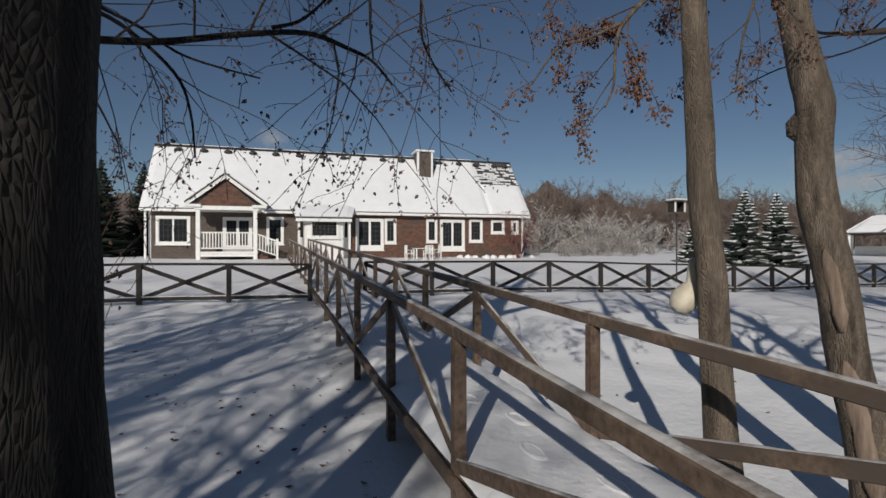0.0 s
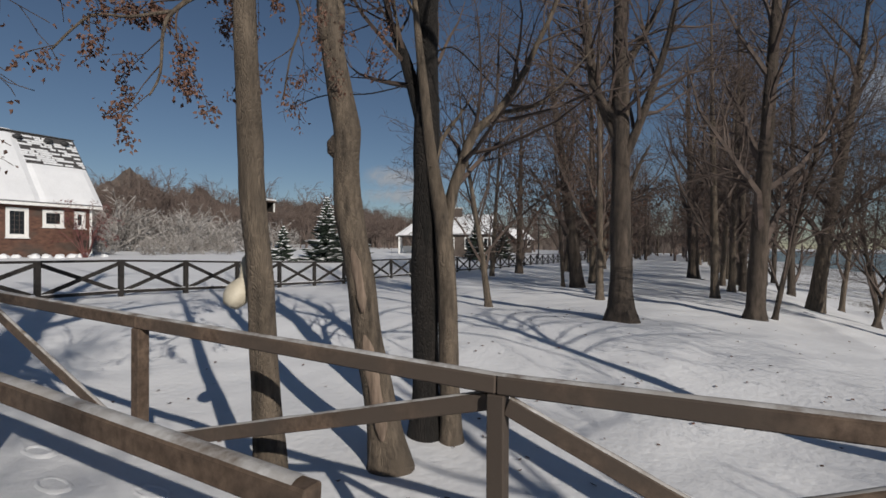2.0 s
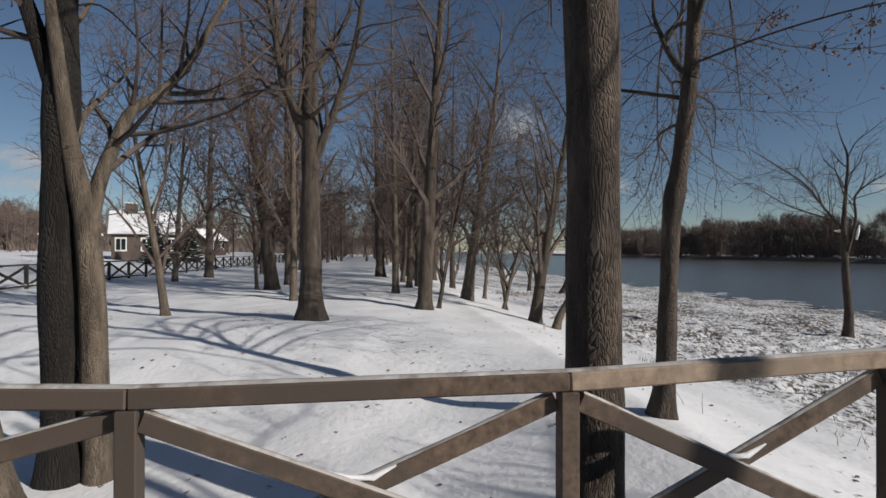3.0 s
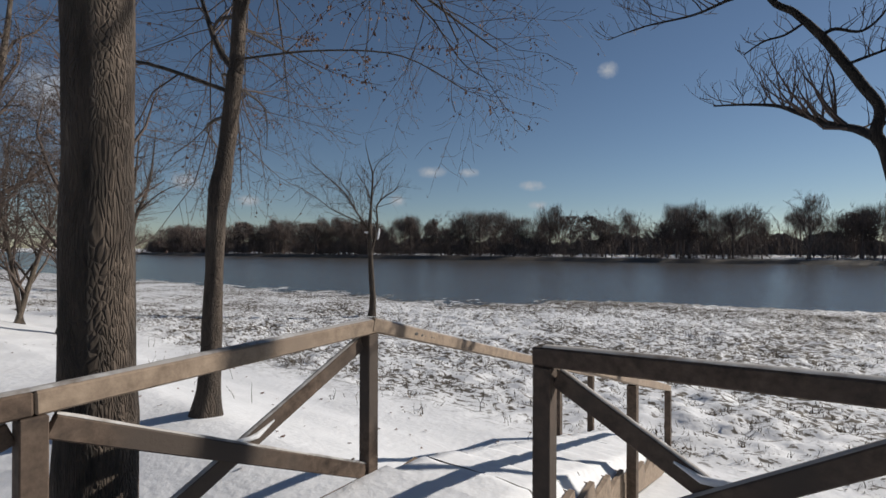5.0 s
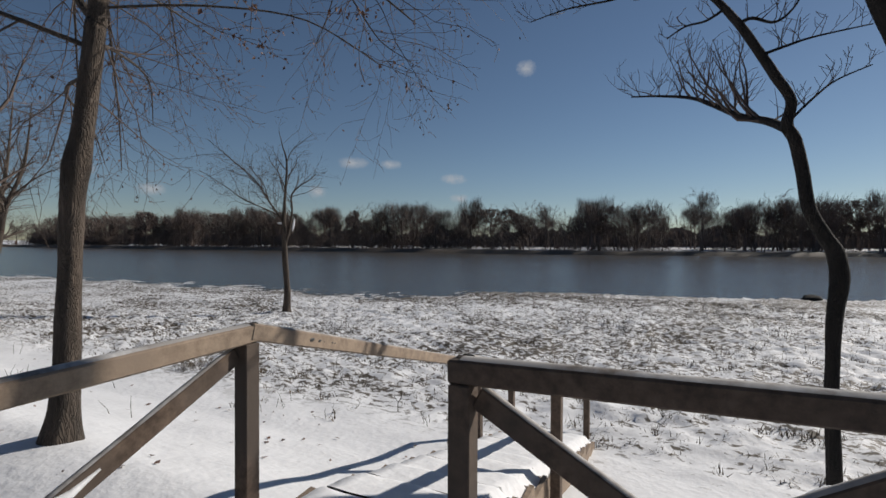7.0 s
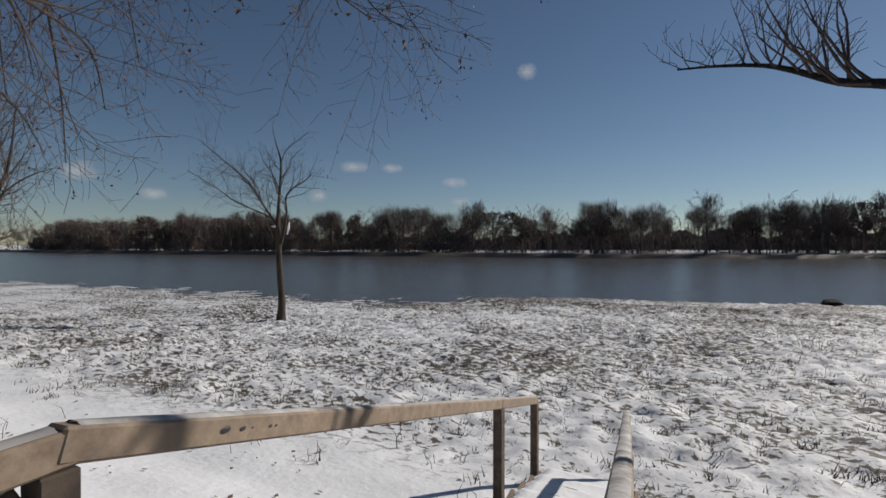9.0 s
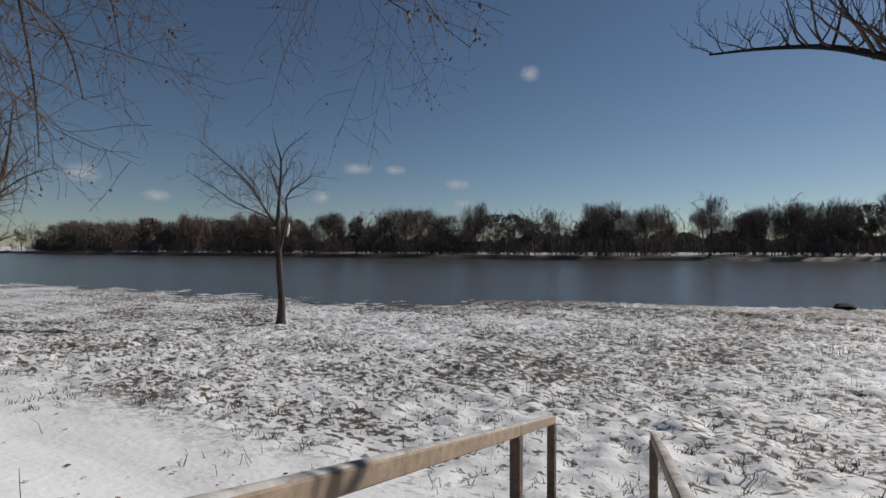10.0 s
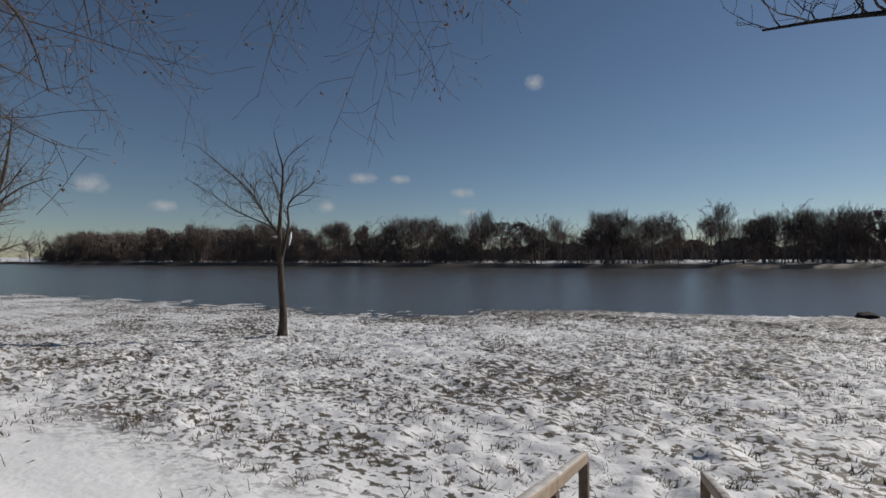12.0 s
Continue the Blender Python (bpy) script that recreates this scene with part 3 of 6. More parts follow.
def window_unit(x0, x1, z0, z1, y, sashes=1, cols=3, rows=4, trim=0.13, door=False, parent=None):
    """White casing, sash bars, muntins and dark glass panes, in an opening of the wall at y."""
    p = parent or house
    w = part("door" if door else "window", box(box(box(box(bmesh.new(), x0, y - 0.05, z1 - trim, x1, y + 0.05, z1), x0, y - 0.05, z0, x1, y + 0.05, z0 + trim), x0, y - 0.049, z0 + trim, x0 + trim, y + 0.05, z1 - trim), x1 - trim, y - 0.049, z0 + trim, x1, y + 0.05, z1 - trim), M_white, p)
    ix0, ix1, iz0, iz1 = x0 + trim, x1 - trim, z0 + trim, z1 - trim
    sw = (ix1 - ix0) / sashes
    for s in range(sashes):
        a, b = ix0 + s * sw, ix0 + (s + 1) * sw
        st = 0.075 if door else 0.045
        bm = bmesh.new()
        box(bm, a, y - 0.02, iz0, a + st, y + 0.04, iz1), box(bm, b - st, y - 0.02, iz0, b, y + 0.04, iz1)
        box(bm, a + st, y - 0.018, iz0, b - st, y + 0.04, iz0 + (0.2 if door else st)), box(bm, a + st, y - 0.018, iz1 - st, b - st, y + 0.04, iz1)
        part("sash", bm, M_white, w)
        ga, gb_, gz0, gz1 = a + st, b - st, iz0 + (0.2 if door else st), iz1 - st
        part("pane", boxm(ga, y + 0.02, gz0, gb_, y + 0.03, gz1), M_glass, w)
        bm = bmesh.new()
        for c in range(1, cols):
            x = ga + (gb_ - ga) * c / cols
            box(bm, x - 0.008, y + 0.005, gz0, x + 0.008, y + 0.018, gz1)
        for r in range(1, rows):
            z = gz0 + (gz1 - gz0) * r / rows
            box(bm, ga, y + 0.004, z - 0.008, gb_, y + 0.0185, z + 0.008)
        part("muntins", bm, M_shingle_grey, w)
    part("window_sill", boxm(x0 - 0.04, y - 0.11, z0 - 0.06, x1 + 0.04, y - 0.02, z0 - 0.003), M_white, w)
    return w


wins = [(0.81, 2.72, 1.99, 3.75, 2, 3, 4, 0), (4.58, 6.34, 1.6, 3.74, 2, 3, 4, 1), (7.19, 8.26, 2.0, 3.8, 1, 3, 5, 0), (12.93, 14.86, 1.62, 3.8, 2, 2, 5, 1),
        (14.92, 15.75, 2.07, 3.83, 1, 2, 5, 0), (17.91, 18.73, 2.15, 3.83, 1, 2, 5, 0), (18.94, 20.81, 1.57, 3.82, 2, 3, 5, 1), (21.15, 22.2, 2.19, 3.86, 1, 3, 5, 0), (22.87, 23.95, 2.83, 3.84, 1, 3, 3, 0), (24.5, 25.1, 2.8, 3.84, 1, 2, 3, 0)]
ops = [(w[0] + 0.1, w[1] - 0.1, w[2] + 0.1, w[3] - 0.1) for w in wins]
wall_strip(0.4, 9.2, WY, BASE - 0.4, EAVE + 0.25, [o for o in ops if o[1] < 9.2], M_shingle_grey)
wall_strip(12.4, LEN - 0.4, WY, BASE - 0.4, EAVE + 0.25, [o for o in ops if o[0] > 12.4], M_shingle_wall)
for w in wins:
    window_unit(w[0], w[1], w[2], w[3], WY, w[4], w[5], w[6], 0.14, bool(w[7]))
part("back_wall", boxm(0.4, 2 * RY - 0.5, BASE - 0.4, LEN - 0.4, 2 * RY - 0.35, EAVE + 0.2), M_shingle_grey, house)
part("ceiling_board", boxm(0.45, 0.56, EAVE + 0.26, LEN - 0.45, 2 * RY - 0.52, EAVE + 0.3), M_room, house)
part("inner_floor", boxm(0.45, 0.56, 1.3, LEN - 0.45, 2 * RY - 0.52, 1.36), M_room, house)
for x in (0.4, LEN - 0.55):
    bm = bmesh.new()
    vs = [bm.verts.new((x, *c)) for c in ((WY + 0.16, BASE - 0.4), (2 * RY - 0.52, BASE - 0.4), (2 * RY - 0.52, EAVE + 0.3), (RY, RIDGE - 0.25), (WY + 0.16, EAVE + 0.3))]
    f = bm.faces.new(vs)
    r = bmesh.ops.extrude_face_region(bm, geom=[f])
    bmesh.ops.translate(bm, vec=(0.15, 0, 0), verts=[v for v in r["geom"] if isinstance(v, bmesh.types.BMVert)])
    bmesh.ops.recalc_face_normals(bm, faces=bm.faces)
    part("gable_wall", bm, M_shingle_grey, house)
# bay
window_unit(9.85, 11.72, 2.4, 3.62, -0.8, 1, 6, 4, 0.13)
wall_b = part("bay_wall", box(box(box(bmesh.new(), 9.6, -0.78, BASE - 0.3, 11.95, -0.65, 2.45), 9.6, -0.78, 3.58, 11.95, -0.65, 3.9), 11.6, -0.78, 2.4, 11.95, -0.65, 3.6), M_white, house)
part("bay_wall", boxm(9.6, -0.775, 2.4, 9.95, -0.655, 3.6), M_white, house)
for sgn, xa, xb in ((1, 9.22, 9.6), (-1, 12.38, 11.95)):
    t = part("bay_side_wall", beam((xa, WY - 0.02, 2.4), (xb, -0.72, 2.4), 0.1, 2.9, 0), M_white, house)
    mid = Vector(((xa + xb) / 2 - sgn * 0.056, (WY - 0.74) / 2, 3.0))
    dvec = (Vector((xb, -0.72, 0)) - Vector((xa, WY, 0))).normalized()
    part("pane", beam(mid - dvec * 0.33, mid + dvec * 0.33, 0.02, 1.05, 0), M_glass, t)
part("bay_post", boxm(9.12, -0.95, BASE - 0.2, 9.26, -0.8, 4.0), M_white, house)
part("bay_post", boxm(12.3, -0.95, BASE - 0.2, 12.44, -0.8, 4.0), M_white, house)


# roofs: dark shingle slabs with a snow blanket
def roof_quad(name, quad, thick, material, parent, label="", sag=0.0, nx=2, ny=2):
    """A slab over the quad a, b, c, d (a-b along the eave, d-c along the top), thick upwards."""
    a, b, c, d = [Vector(q) for q in quad]
    nrm = (b - a).cross(d - a).normalized()
    V, F = [], []
    for side in (0, 1):
        for j in range(ny + 1):
            for i in range(nx + 1):
                u, v = i / nx, j / ny
                p = a.lerp(b, u).lerp(d.lerp(c, u), v)
                e = 1.0 if not sag else min(1, min(u, 1 - u) * nx / 1.2, v * ny / 1.0 + 0.35, (1 - v) * ny / 1.0 + 0.25) ** 0.5
                off = thick * e * (1 + sag * noise.noise(p * 0.8)) if side else 0
                V.append(tuple(p + nrm * off))
    s = (nx + 1) * (ny + 1)
    for j in range(ny):
        for i in range(nx):
            q = j * (nx + 1) + i
            F.append((q, q + nx + 1, q + nx + 2, q + 1))
            F.append((s + q, s + q + 1, s + q + nx + 2, s + q + nx + 1))
    ring = [i for i in range(nx + 1)] + [(j + 1) * (nx + 1) - 1 for j in range(1, ny + 1)] + [ny * (nx + 1) + i for i in range(nx - 1, -1, -1)] + [j * (nx + 1) for j in range(ny - 1, 0, -1)]
    for p, q in zip(ring, ring[1:] + ring[:1]):
        F.append((p, q, s + q, s + p))
    return link_mesh(name, V, F, material, parent, smooth=False, label=label)


slope = (RIDGE - EAVE) / RY
roof = roof_quad("roof", [(0, 0, EAVE), (LEN, 0, EAVE), (LEN, RY, RIDGE), (0, RY, RIDGE)], 0.1, M_shingle_roof, house)
roof_quad("roof", [(LEN, 2 * RY, EAVE), (0, 2 * RY, EAVE), (0, RY, RIDGE), (LEN, RY, RIDGE)], 0.1, M_shingle_roof, house)
nv = Vector((0, -slope, 1)).normalized() * 0.104


def on_roof(x, y, lift=0.0):
    return Vector((x, y, EAVE + slope * y)) + nv * (1 + lift)


# snow leaves a ragged bare patch near the far end of the ridge
x_bare = LEN - 3.2
roof_quad("roof_snow", [on_roof(0.03, 0.0), on_roof(x_bare, 0.0), on_roof(x_bare, RY - 0.12), on_roof(0.03, RY - 0.12)], 0.11, M_snow, house, "thick unbroken snow", sag=0.35, nx=60, ny=12)
roof_quad("roof_snow", [on_roof(x_bare - 0.15, 0.0), on_roof(LEN - 0.03, 0.0), on_roof(LEN - 0.03, RY - 1.7), on_roof(x_bare - 0.15, RY - 1.7)], 0.10, M_snow, house, "thick unbroken snow", sag=0.35, nx=10, ny=8)
rr = random.Random(4)
for i in range(13):
    yy = RY - 1.62 + i * 0.118
    x = x_bare - 0.1
    while x < LEN - 0.1:
        ln = rr.uniform(0.25, 1.1) * (1 - 0.35 * i / 13)
        if rr.random() > 0.12 + 0.055 * i * (0.4 + 0.6 * (x - x_bare) / 3.2):
            roof_quad("snow_patch", [on_roof(x, yy), on_roof(min(x + ln, LEN - 0.05), yy), on_roof(min(x + ln, LEN - 0.05), yy + 0.09), on_roof(x, yy + 0.09)], 0.03, M_snow, house)
        x += ln + rr.uniform(0.03, 0.15)
part("ridge_cap", beam((0, RY, RIDGE + 0.12), (LEN, RY, RIDGE + 0.12), 0.3, 0.06, 0), M_shingle_roof, house)
for i in range(9):
    x = 0.4 + i * (LEN - 3.6) / 9 + 0.05
    roof_quad("ridge_snow", [(x, RY - 0.13, RIDGE + 0.16), (x + 2.3, RY - 0.13, RIDGE + 0.16), (x + 2.3, RY + 0.13, RIDGE + 0.16), (x, RY + 0.13, RIDGE + 0.16)], 0.06, M_snow, house, sag=0.3, nx=12, ny=2)
part("fascia", boxm(0, -0.03, EAVE - 0.14, 9.2, 0.0, EAVE + 0.04), M_white, house)
part("fascia", boxm(12.4, -0.03, EAVE - 0.14, LEN, 0.0, EAVE + 0.04), M_white, house)
part("soffit", boxm(0.0, 0.003, EAVE - 0.1, LEN, WY - 0.003, EAVE - 0.07), M_white, house)
for x in (0.42, LEN - 0.55):
    part("corner_board", boxm(x, WY - 0.03, BASE - 0.2, x + 0.14, WY - 0.003, EAVE - 0.1), M_white, house)
part("downspout", boxm(0.25, WY - 0.3, BASE, 0.36, WY - 0.2, EAVE - 0.12), M_white, house)
# bay roof carries the main slope forward
yb = -1.15
roof_quad("bay_roof", [(9.0, yb, EAVE + slope * yb * 0.35), (12.5, yb, EAVE + slope * yb * 0.35), (12.9, 0.25, EAVE + slope * 0.25 + 0.02), (8.6, 0.25, EAVE + slope * 0.25 + 0.02)], 0.09, M_shingle_roof, house)
roof_quad("bay_roof_snow", [(8.98, yb - 0.02, EAVE + slope * yb * 0.35 + 0.094), (12.52, yb - 0.02, EAVE + slope * yb * 0.35 + 0.094), (12.9, 0.3, EAVE + slope * 0.3 + 0.12), (8.6, 0.3, EAVE + slope * 0.3 + 0.12)], 0.11, M_snow, house, sag=0.3, nx=10, ny=5)
part("bay_fascia", boxm(9.0, yb - 0.02, EAVE + slope * yb * 0.35 - 0.2, 12.5, yb + 0.02, EAVE + slope * yb * 0.35 - 0.003), M_white, house)
# ridge vents
for u in (1.55, 3.1, 4.6, 6.2, 7.7, 9.3, 10.9, 12.4, 13.8, 15.3, 16.7, 19.7, 21.3, 22.7, 24.3, 25.2):
    p = on_roof(u, RY - 0.36, 1.6)
    bm = bmesh.new()
    bmesh.ops.create_icosphere(bm, subdivisions=2, radius=0.22, matrix=Matrix.Translation(p) @ Matrix.Diagonal((1.25, 0.9, 0.75, 1)))
    part("roof_vent", bm, M_dark, house, smooth=True)
V, F = [], []
p = on_roof(11.2, RY - 0.75, 0)
tube([p, p + Vector((0, 0, 0.85))], [0.05, 0.05], 8, V, F)
tube([p + Vector((0, 0, 0.25)), p + Vector((0.25, -0.02, 0.45))], [0.05, 0.08], 8, V, F)
link_mesh("vent_pipe", V, F, M_dark, house)
# chimney with white corner boards and cricket
ch = part("chimney", boxm(17.75, 2.15, 6.4, 18.85, 3.5, 8.95), M_shingle_grey, house, "shingled chimney chase")
for x in (17.7, 18.76):
    part("corner_board", boxm(x, 2.10, 6.5, x + 0.14, 2.146, 9.0), M_white, ch)
part("corner_board", boxm(17.7, 2.15, 6.5, 17.746, 2.27, 9.0), M_white, ch)
part("chimney_cap", boxm(17.6, 2.0, 8.96, 19.0, 3.6, 9.08), M_white, ch)
bm = bmesh.new()
cv = [bm.verts.new(c) for c in ((18.86, 2.3, 6.95), (19.75, 3.35, 8.15), (18.86, 3.45, 8.35), (18.86, 2.3, 7.9))]
for fs in ((0, 1, 3), (1, 2, 3), (0, 3, 2), (0, 2, 1)):
    bm.faces.new([cv[i] for i in fs])
part("cricket", bm, M_shingle_roof, house)

# porch
porch = thing("porch", "white covered porch with gabled roof and balustrade", "porch")
porch.matrix_world = HOUSE
PX0, PX1, PY = 3.3, 6.75, -1.3
for x in (PX0, PX1 - 0.25):
    part("column", boxm(x, PY, 1.0, x + 0.24, PY + 0.24, 4.05, 0.01), M_white, porch)
part("deck", boxm(PX0, PY - 0.02, 1.42, PX1, WY - 0.06, 1.55), M_white, porch)
part("skirt", boxm(PX0 + 0.25, PY + 0.02, 1.25, PX1 - 0.26, PY + 0.06, 1.415), M_white, porch)
part("lintel", boxm(PX0 - 0.1, PY - 0.03, 4.06, PX1 + 0.1, PY + 0.27, 4.3), M_white, porch)
bm = boxm(PX0 + 0.25, PY + 0.07, 2.66, PX1 - 0.26, PY + 0.17, 2.74)
part("hand_rail", bm, M_white, porch)
part("low_rail", boxm(PX0 + 0.25, PY + 0.08, 1.72, PX1 - 0.26, PY + 0.16, 1.8), M_white, porch)
base_b = part("baluster", boxm(-0.03, -0.03, 0, 0.03, 0.03, 0.855), M_white, porch)
base_b.location = (PX0 + 0.42, PY + 0.12, 1.803)
for i in range(1, 17):
    o = base_b.copy()
    scene.collection.objects.link(o)
    o.location.x = PX0 + 0.42 + i * (PX1 - PX0 - 0.8) / 16
part("stair_rail", beam((PX1 + 0.0, PY + 0.12, 2.62), (7.85, PY + 0.12, 2.2), 0.09, 0.08, 0), M_white, porch)
part("stair_low_rail", beam((PX1 + 0.0, PY + 0.12, 1.7), (7.85, PY + 0.12, 1.3), 0.08, 0.07, 0), M_white, porch)
part("newel", boxm(7.82, PY + 0.05, 1.0, 7.96, PY + 0.19, 2.35), M_white, porch)
for i in range(6):
    x = PX1 + 0.12 + i * 0.17
    part("baluster", boxm(x - 0.03, PY + 0.09, 1.68 - 0.37 * (x - PX1), x + 0.03, PY + 0.15, 2.6 - 0.38 * (x - PX1)), M_white, porch)
for i in range(3):
    part("step", boxm(PX1 + 0.02 + i * 0.3, PY + 0.2, 1.0, PX1 + 0.32 + i * 0.3, PY + 1.2, 1.4 - i * 0.14), M_shingle_wall, porch)
gx0, gx1, gpx, gpz, gez = 2.75, 7.3, 4.95, 6.2, 4.42
bm = bmesh.new()
f = bm.faces.new([bm.verts.new(c) for c in ((gx0 + 0.5, PY + 0.02, gez - 0.1), (gx1 - 0.5, PY + 0.02, gez - 0.1), (gpx, PY + 0.02, gpz - 0.32))])
r = bmesh.ops.extrude_face_region(bm, geom=[f])
bmesh.ops.translate(bm, vec=(0, 0.12, 0), verts=[v for v in r["geom"] if isinstance(v, bmesh.types.BMVert)])
bmesh.ops.recalc_face_normals(bm, faces=bm.faces)
part("gable_panel", bm, M_shingle_wall, porch, "brown shingled gable")
for xa in (gx0, gx1):
    part("rake_board", beam((xa, PY - 0.16, gez - 0.08), (gpx + (0.03 if xa < gpx else -0.03), PY - 0.16, gpz - 0.1), 0.06, 0.2, 0), M_white, porch)
    part("cornice_return", boxm(min(xa, xa + (0.85 if xa < gpx else -0.85)), PY - 0.15, gez - 0.2, max(xa, xa + (0.85 if xa < gpx else -0.85)), PY + 0.3, gez - 0.04), M_white, porch)
    q = [(xa, PY - 0.22, gez + 0.02), (gpx, PY - 0.22, gpz), (gpx, 1.9, gpz), (xa, 1.9, gez + 0.02)]
    if xa < gpx:
        q = [q[0], q[1], q[2], q[3]]
        roof_quad("porch_roof", q, 0.08, M_shingle_roof, porch)
        roof_quad("porch_snow", [Vector(c) + Vector((-0.05, 0.05, 0.085)) for c in q], 0.1, M_snow, porch, sag=0.3, nx=6, ny=6)
    else:
        q = [q[1], q[0], q[3], q[2]]
        roof_quad("porch_roof", q, 0.08, M_shingle_roof, porch)
        roof_quad("porch_snow", [Vector(c) + Vector((0.05, 0.05, 0.085)) for c in q], 0.1, M_snow, porch, sag=0.3, nx=6, ny=6)


# patio furniture
def patio_chair(loc, rz, group="patio chairs"):
    c = thing("patio_chair", "white slatted garden chair beside the patio table", "chair", loc, rz, group)
    for x in (-0.24, 0.24):
        part("leg", boxm(x - 0.03, -0.25, 0, x + 0.03, -0.19, 0.62), M_white, c)
        part("leg", boxm(x - 0.03, 0.2, 0, x + 0.03, 0.26, 0.9), M_white, c)
        part("armrest", boxm(x - 0.045, -0.28, 0.621, x + 0.045, 0.195, 0.65), M_white, c)
    part("seat", boxm(-0.27, -0.26, 0.4, 0.27, 0.19, 0.44), M_white, c)
    for i in range(5):
        part("slat", boxm(-0.2 + i * 0.1 - 0.03, 0.21, 0.45, -0.2 + i * 0.1 + 0.03, 0.24, 0.88), M_white, c)
    part("top_rail", boxm(-0.27, 0.2, 0.901, 0.27, 0.26, 0.97), M_white, c)
    return c


ty, tz = 28.6, gz(8.0, 28.6)
table = thing("patio_table", "white wooden patio table standing in snow", "table", (8.1, ty, tz))
part("tabletop", boxm(-0.65, -0.42, 0.72, 0.65, 0.42, 0.76, 0.01), M_white, table)
for x in (-0.55, 0.55):
    for y in (-0.33, 0.33):
        part("leg", boxm(x - 0.04, y - 0.04, 0, x + 0.04, y + 0.04, 0.72), M_white, table)
patio_chair((7.15, ty, gz(7.15, ty)), 90)
patio_chair((9.05, ty, gz(9.05, ty)), -90)
patio_chair((8.25, ty - 0.65, gz(8.25, ty - 0.65)), 180)


# ---- trees ----
class Wood:
    """Collects the tubes of one tree by level, and the tips where leaves hang."""

    def __init__(self, seed, sliver=0.0):
        self.r = random.Random(seed)
        self.sliver, self.flat, self.short, self.lift = sliver, False, 1.0, 0.0
        self.V, self.F, self.tips = {}, {}, []

    def add(self, level, pts, radii, sides):
        tube(pts, radii, sides, self.V.setdefault(level, []), self.F.setdefault(level, []), cap=level < 2)


def jitter(r, s):
    return Vector((r.gauss(0, s), r.gauss(0, s), r.gauss(0, s)))


def sprout(w, pts, radii, level, last, density, droop, ratio=0.55, lo=0.25):
    """Side branches along a branch, down to level last."""
    r = w.r
    total = sum((b - a).length for a, b in zip(pts[:-1], pts[1:]))
    n = max(2, int(total * density[level] + r.random()))
    for i in range(n):
        u = lo + (1 - lo) * (i + r.random()) / n
        f = u * (len(pts) - 1)
        k = min(int(f), len(pts) - 2)
        p = pts[k].lerp(pts[k + 1], f - k)
        rad = radii[k] + (radii[k + 1] - radii[k]) * (f - k)
        d = (pts[k + 1] - pts[k]).normalized()
        side = d.cross(jitter(r, 1)).normalized()
        if w.lift and side.z < w.lift:
            side = -side
        dirn = (d * r.uniform(0.35, 0.9) + side * r.uniform(0.6, 1.0)).normalized()
        length = total * r.uniform(0.28, 0.6) * (1.1 - 0.6 * u) * (w.short if level == 1 else 1)
        grow(w, p, dirn, max(0.12, length), rad * ratio * r.uniform(0.7, 1.0), level + 1, last, density, droop)


def grow(w, p, d, length, rad, level, last, density, droop, lo=0.25):
    r = w.r
    if w.sliver and level > 1 and (level == last or w.flat):
        p, d = Vector(p), Vector(d)
        s = d.cross(jitter(r, 1)).normalized() * w.sliver
        m = p + d * length * 0.5 + jitter(r, 0.06 * length)
        e = m + (d + jitter(r, 0.25) + Vector((0, 0, droop[-1]))).normalized() * length * 0.55
        V, F = w.V.setdefault(level, []), w.F.setdefault(level, [])
        o = len(V)
        V += [tuple(p - s), tuple(p + s), tuple(m + s * 0.7), tuple(m - s * 0.7), tuple(e)]
        F += [(o, o + 1, o + 2), (o, o + 2, o + 3), (o + 3, o + 2, o + 4)]
        w.tips += [m, e]
        if level < last:
            sprout(w, [p, m, e], [w.sliver] * 3, level, last, density, droop, lo=0.15)
        return [p, m, e]
    n = (9, 7, 5, 4, 3)[min(level, 4)] if not w.sliver else (9, 4, 3, 3, 3)[min(level, 4)]
    pts, radii = [Vector(p)], [max(rad, 0.0035)]
    d = Vector(d)
    for i in range(n):
        d = (d + jitter(r, 0.16 if level < 3 else 0.2) + Vector((0, 0, droop[min(level, len(droop) - 1)]))).normalized()
        pts.append(pts[-1] + d * length / n)
        radii.append(max(rad * (1 - 0.85 * (i + 1) / n), 0.0028))
    w.add(level, pts, [max(q, w.sliver) for q in radii], (10, 6, 4, 3, 3)[min(level, 4)] if not w.sliver else (8, 4, 3, 3, 3)[min(level, 4)])
    if level < last:
        sprout(w, pts, radii, level, last, density, droop, lo=lo)
    else:
        w.tips += pts[1:]
    return pts


def spline(path, radii, n):
    """Points along a Catmull-Rom curve through path, with radii."""
    P = [Vector(p) for p in path]
    out, rad = [], []
    for i in range(len(P) - 1):
        a, b, c, d = P[max(i - 1, 0)], P[i], P[i + 1], P[min(i + 2, len(P) - 1)]
        for k in range(n):
            t = k / n
            out.append(0.5 * ((2 * b) + (c - a) * t + (2 * a - 5 * b + 4 * c - d) * t * t + (3 * b - a - 3 * c + d) * t ** 3))
            rad.append(radii[i] + (radii[i + 1] - radii[i]) * t)
    out.append(P[-1]), rad.append(radii[-1])
    return out, rad


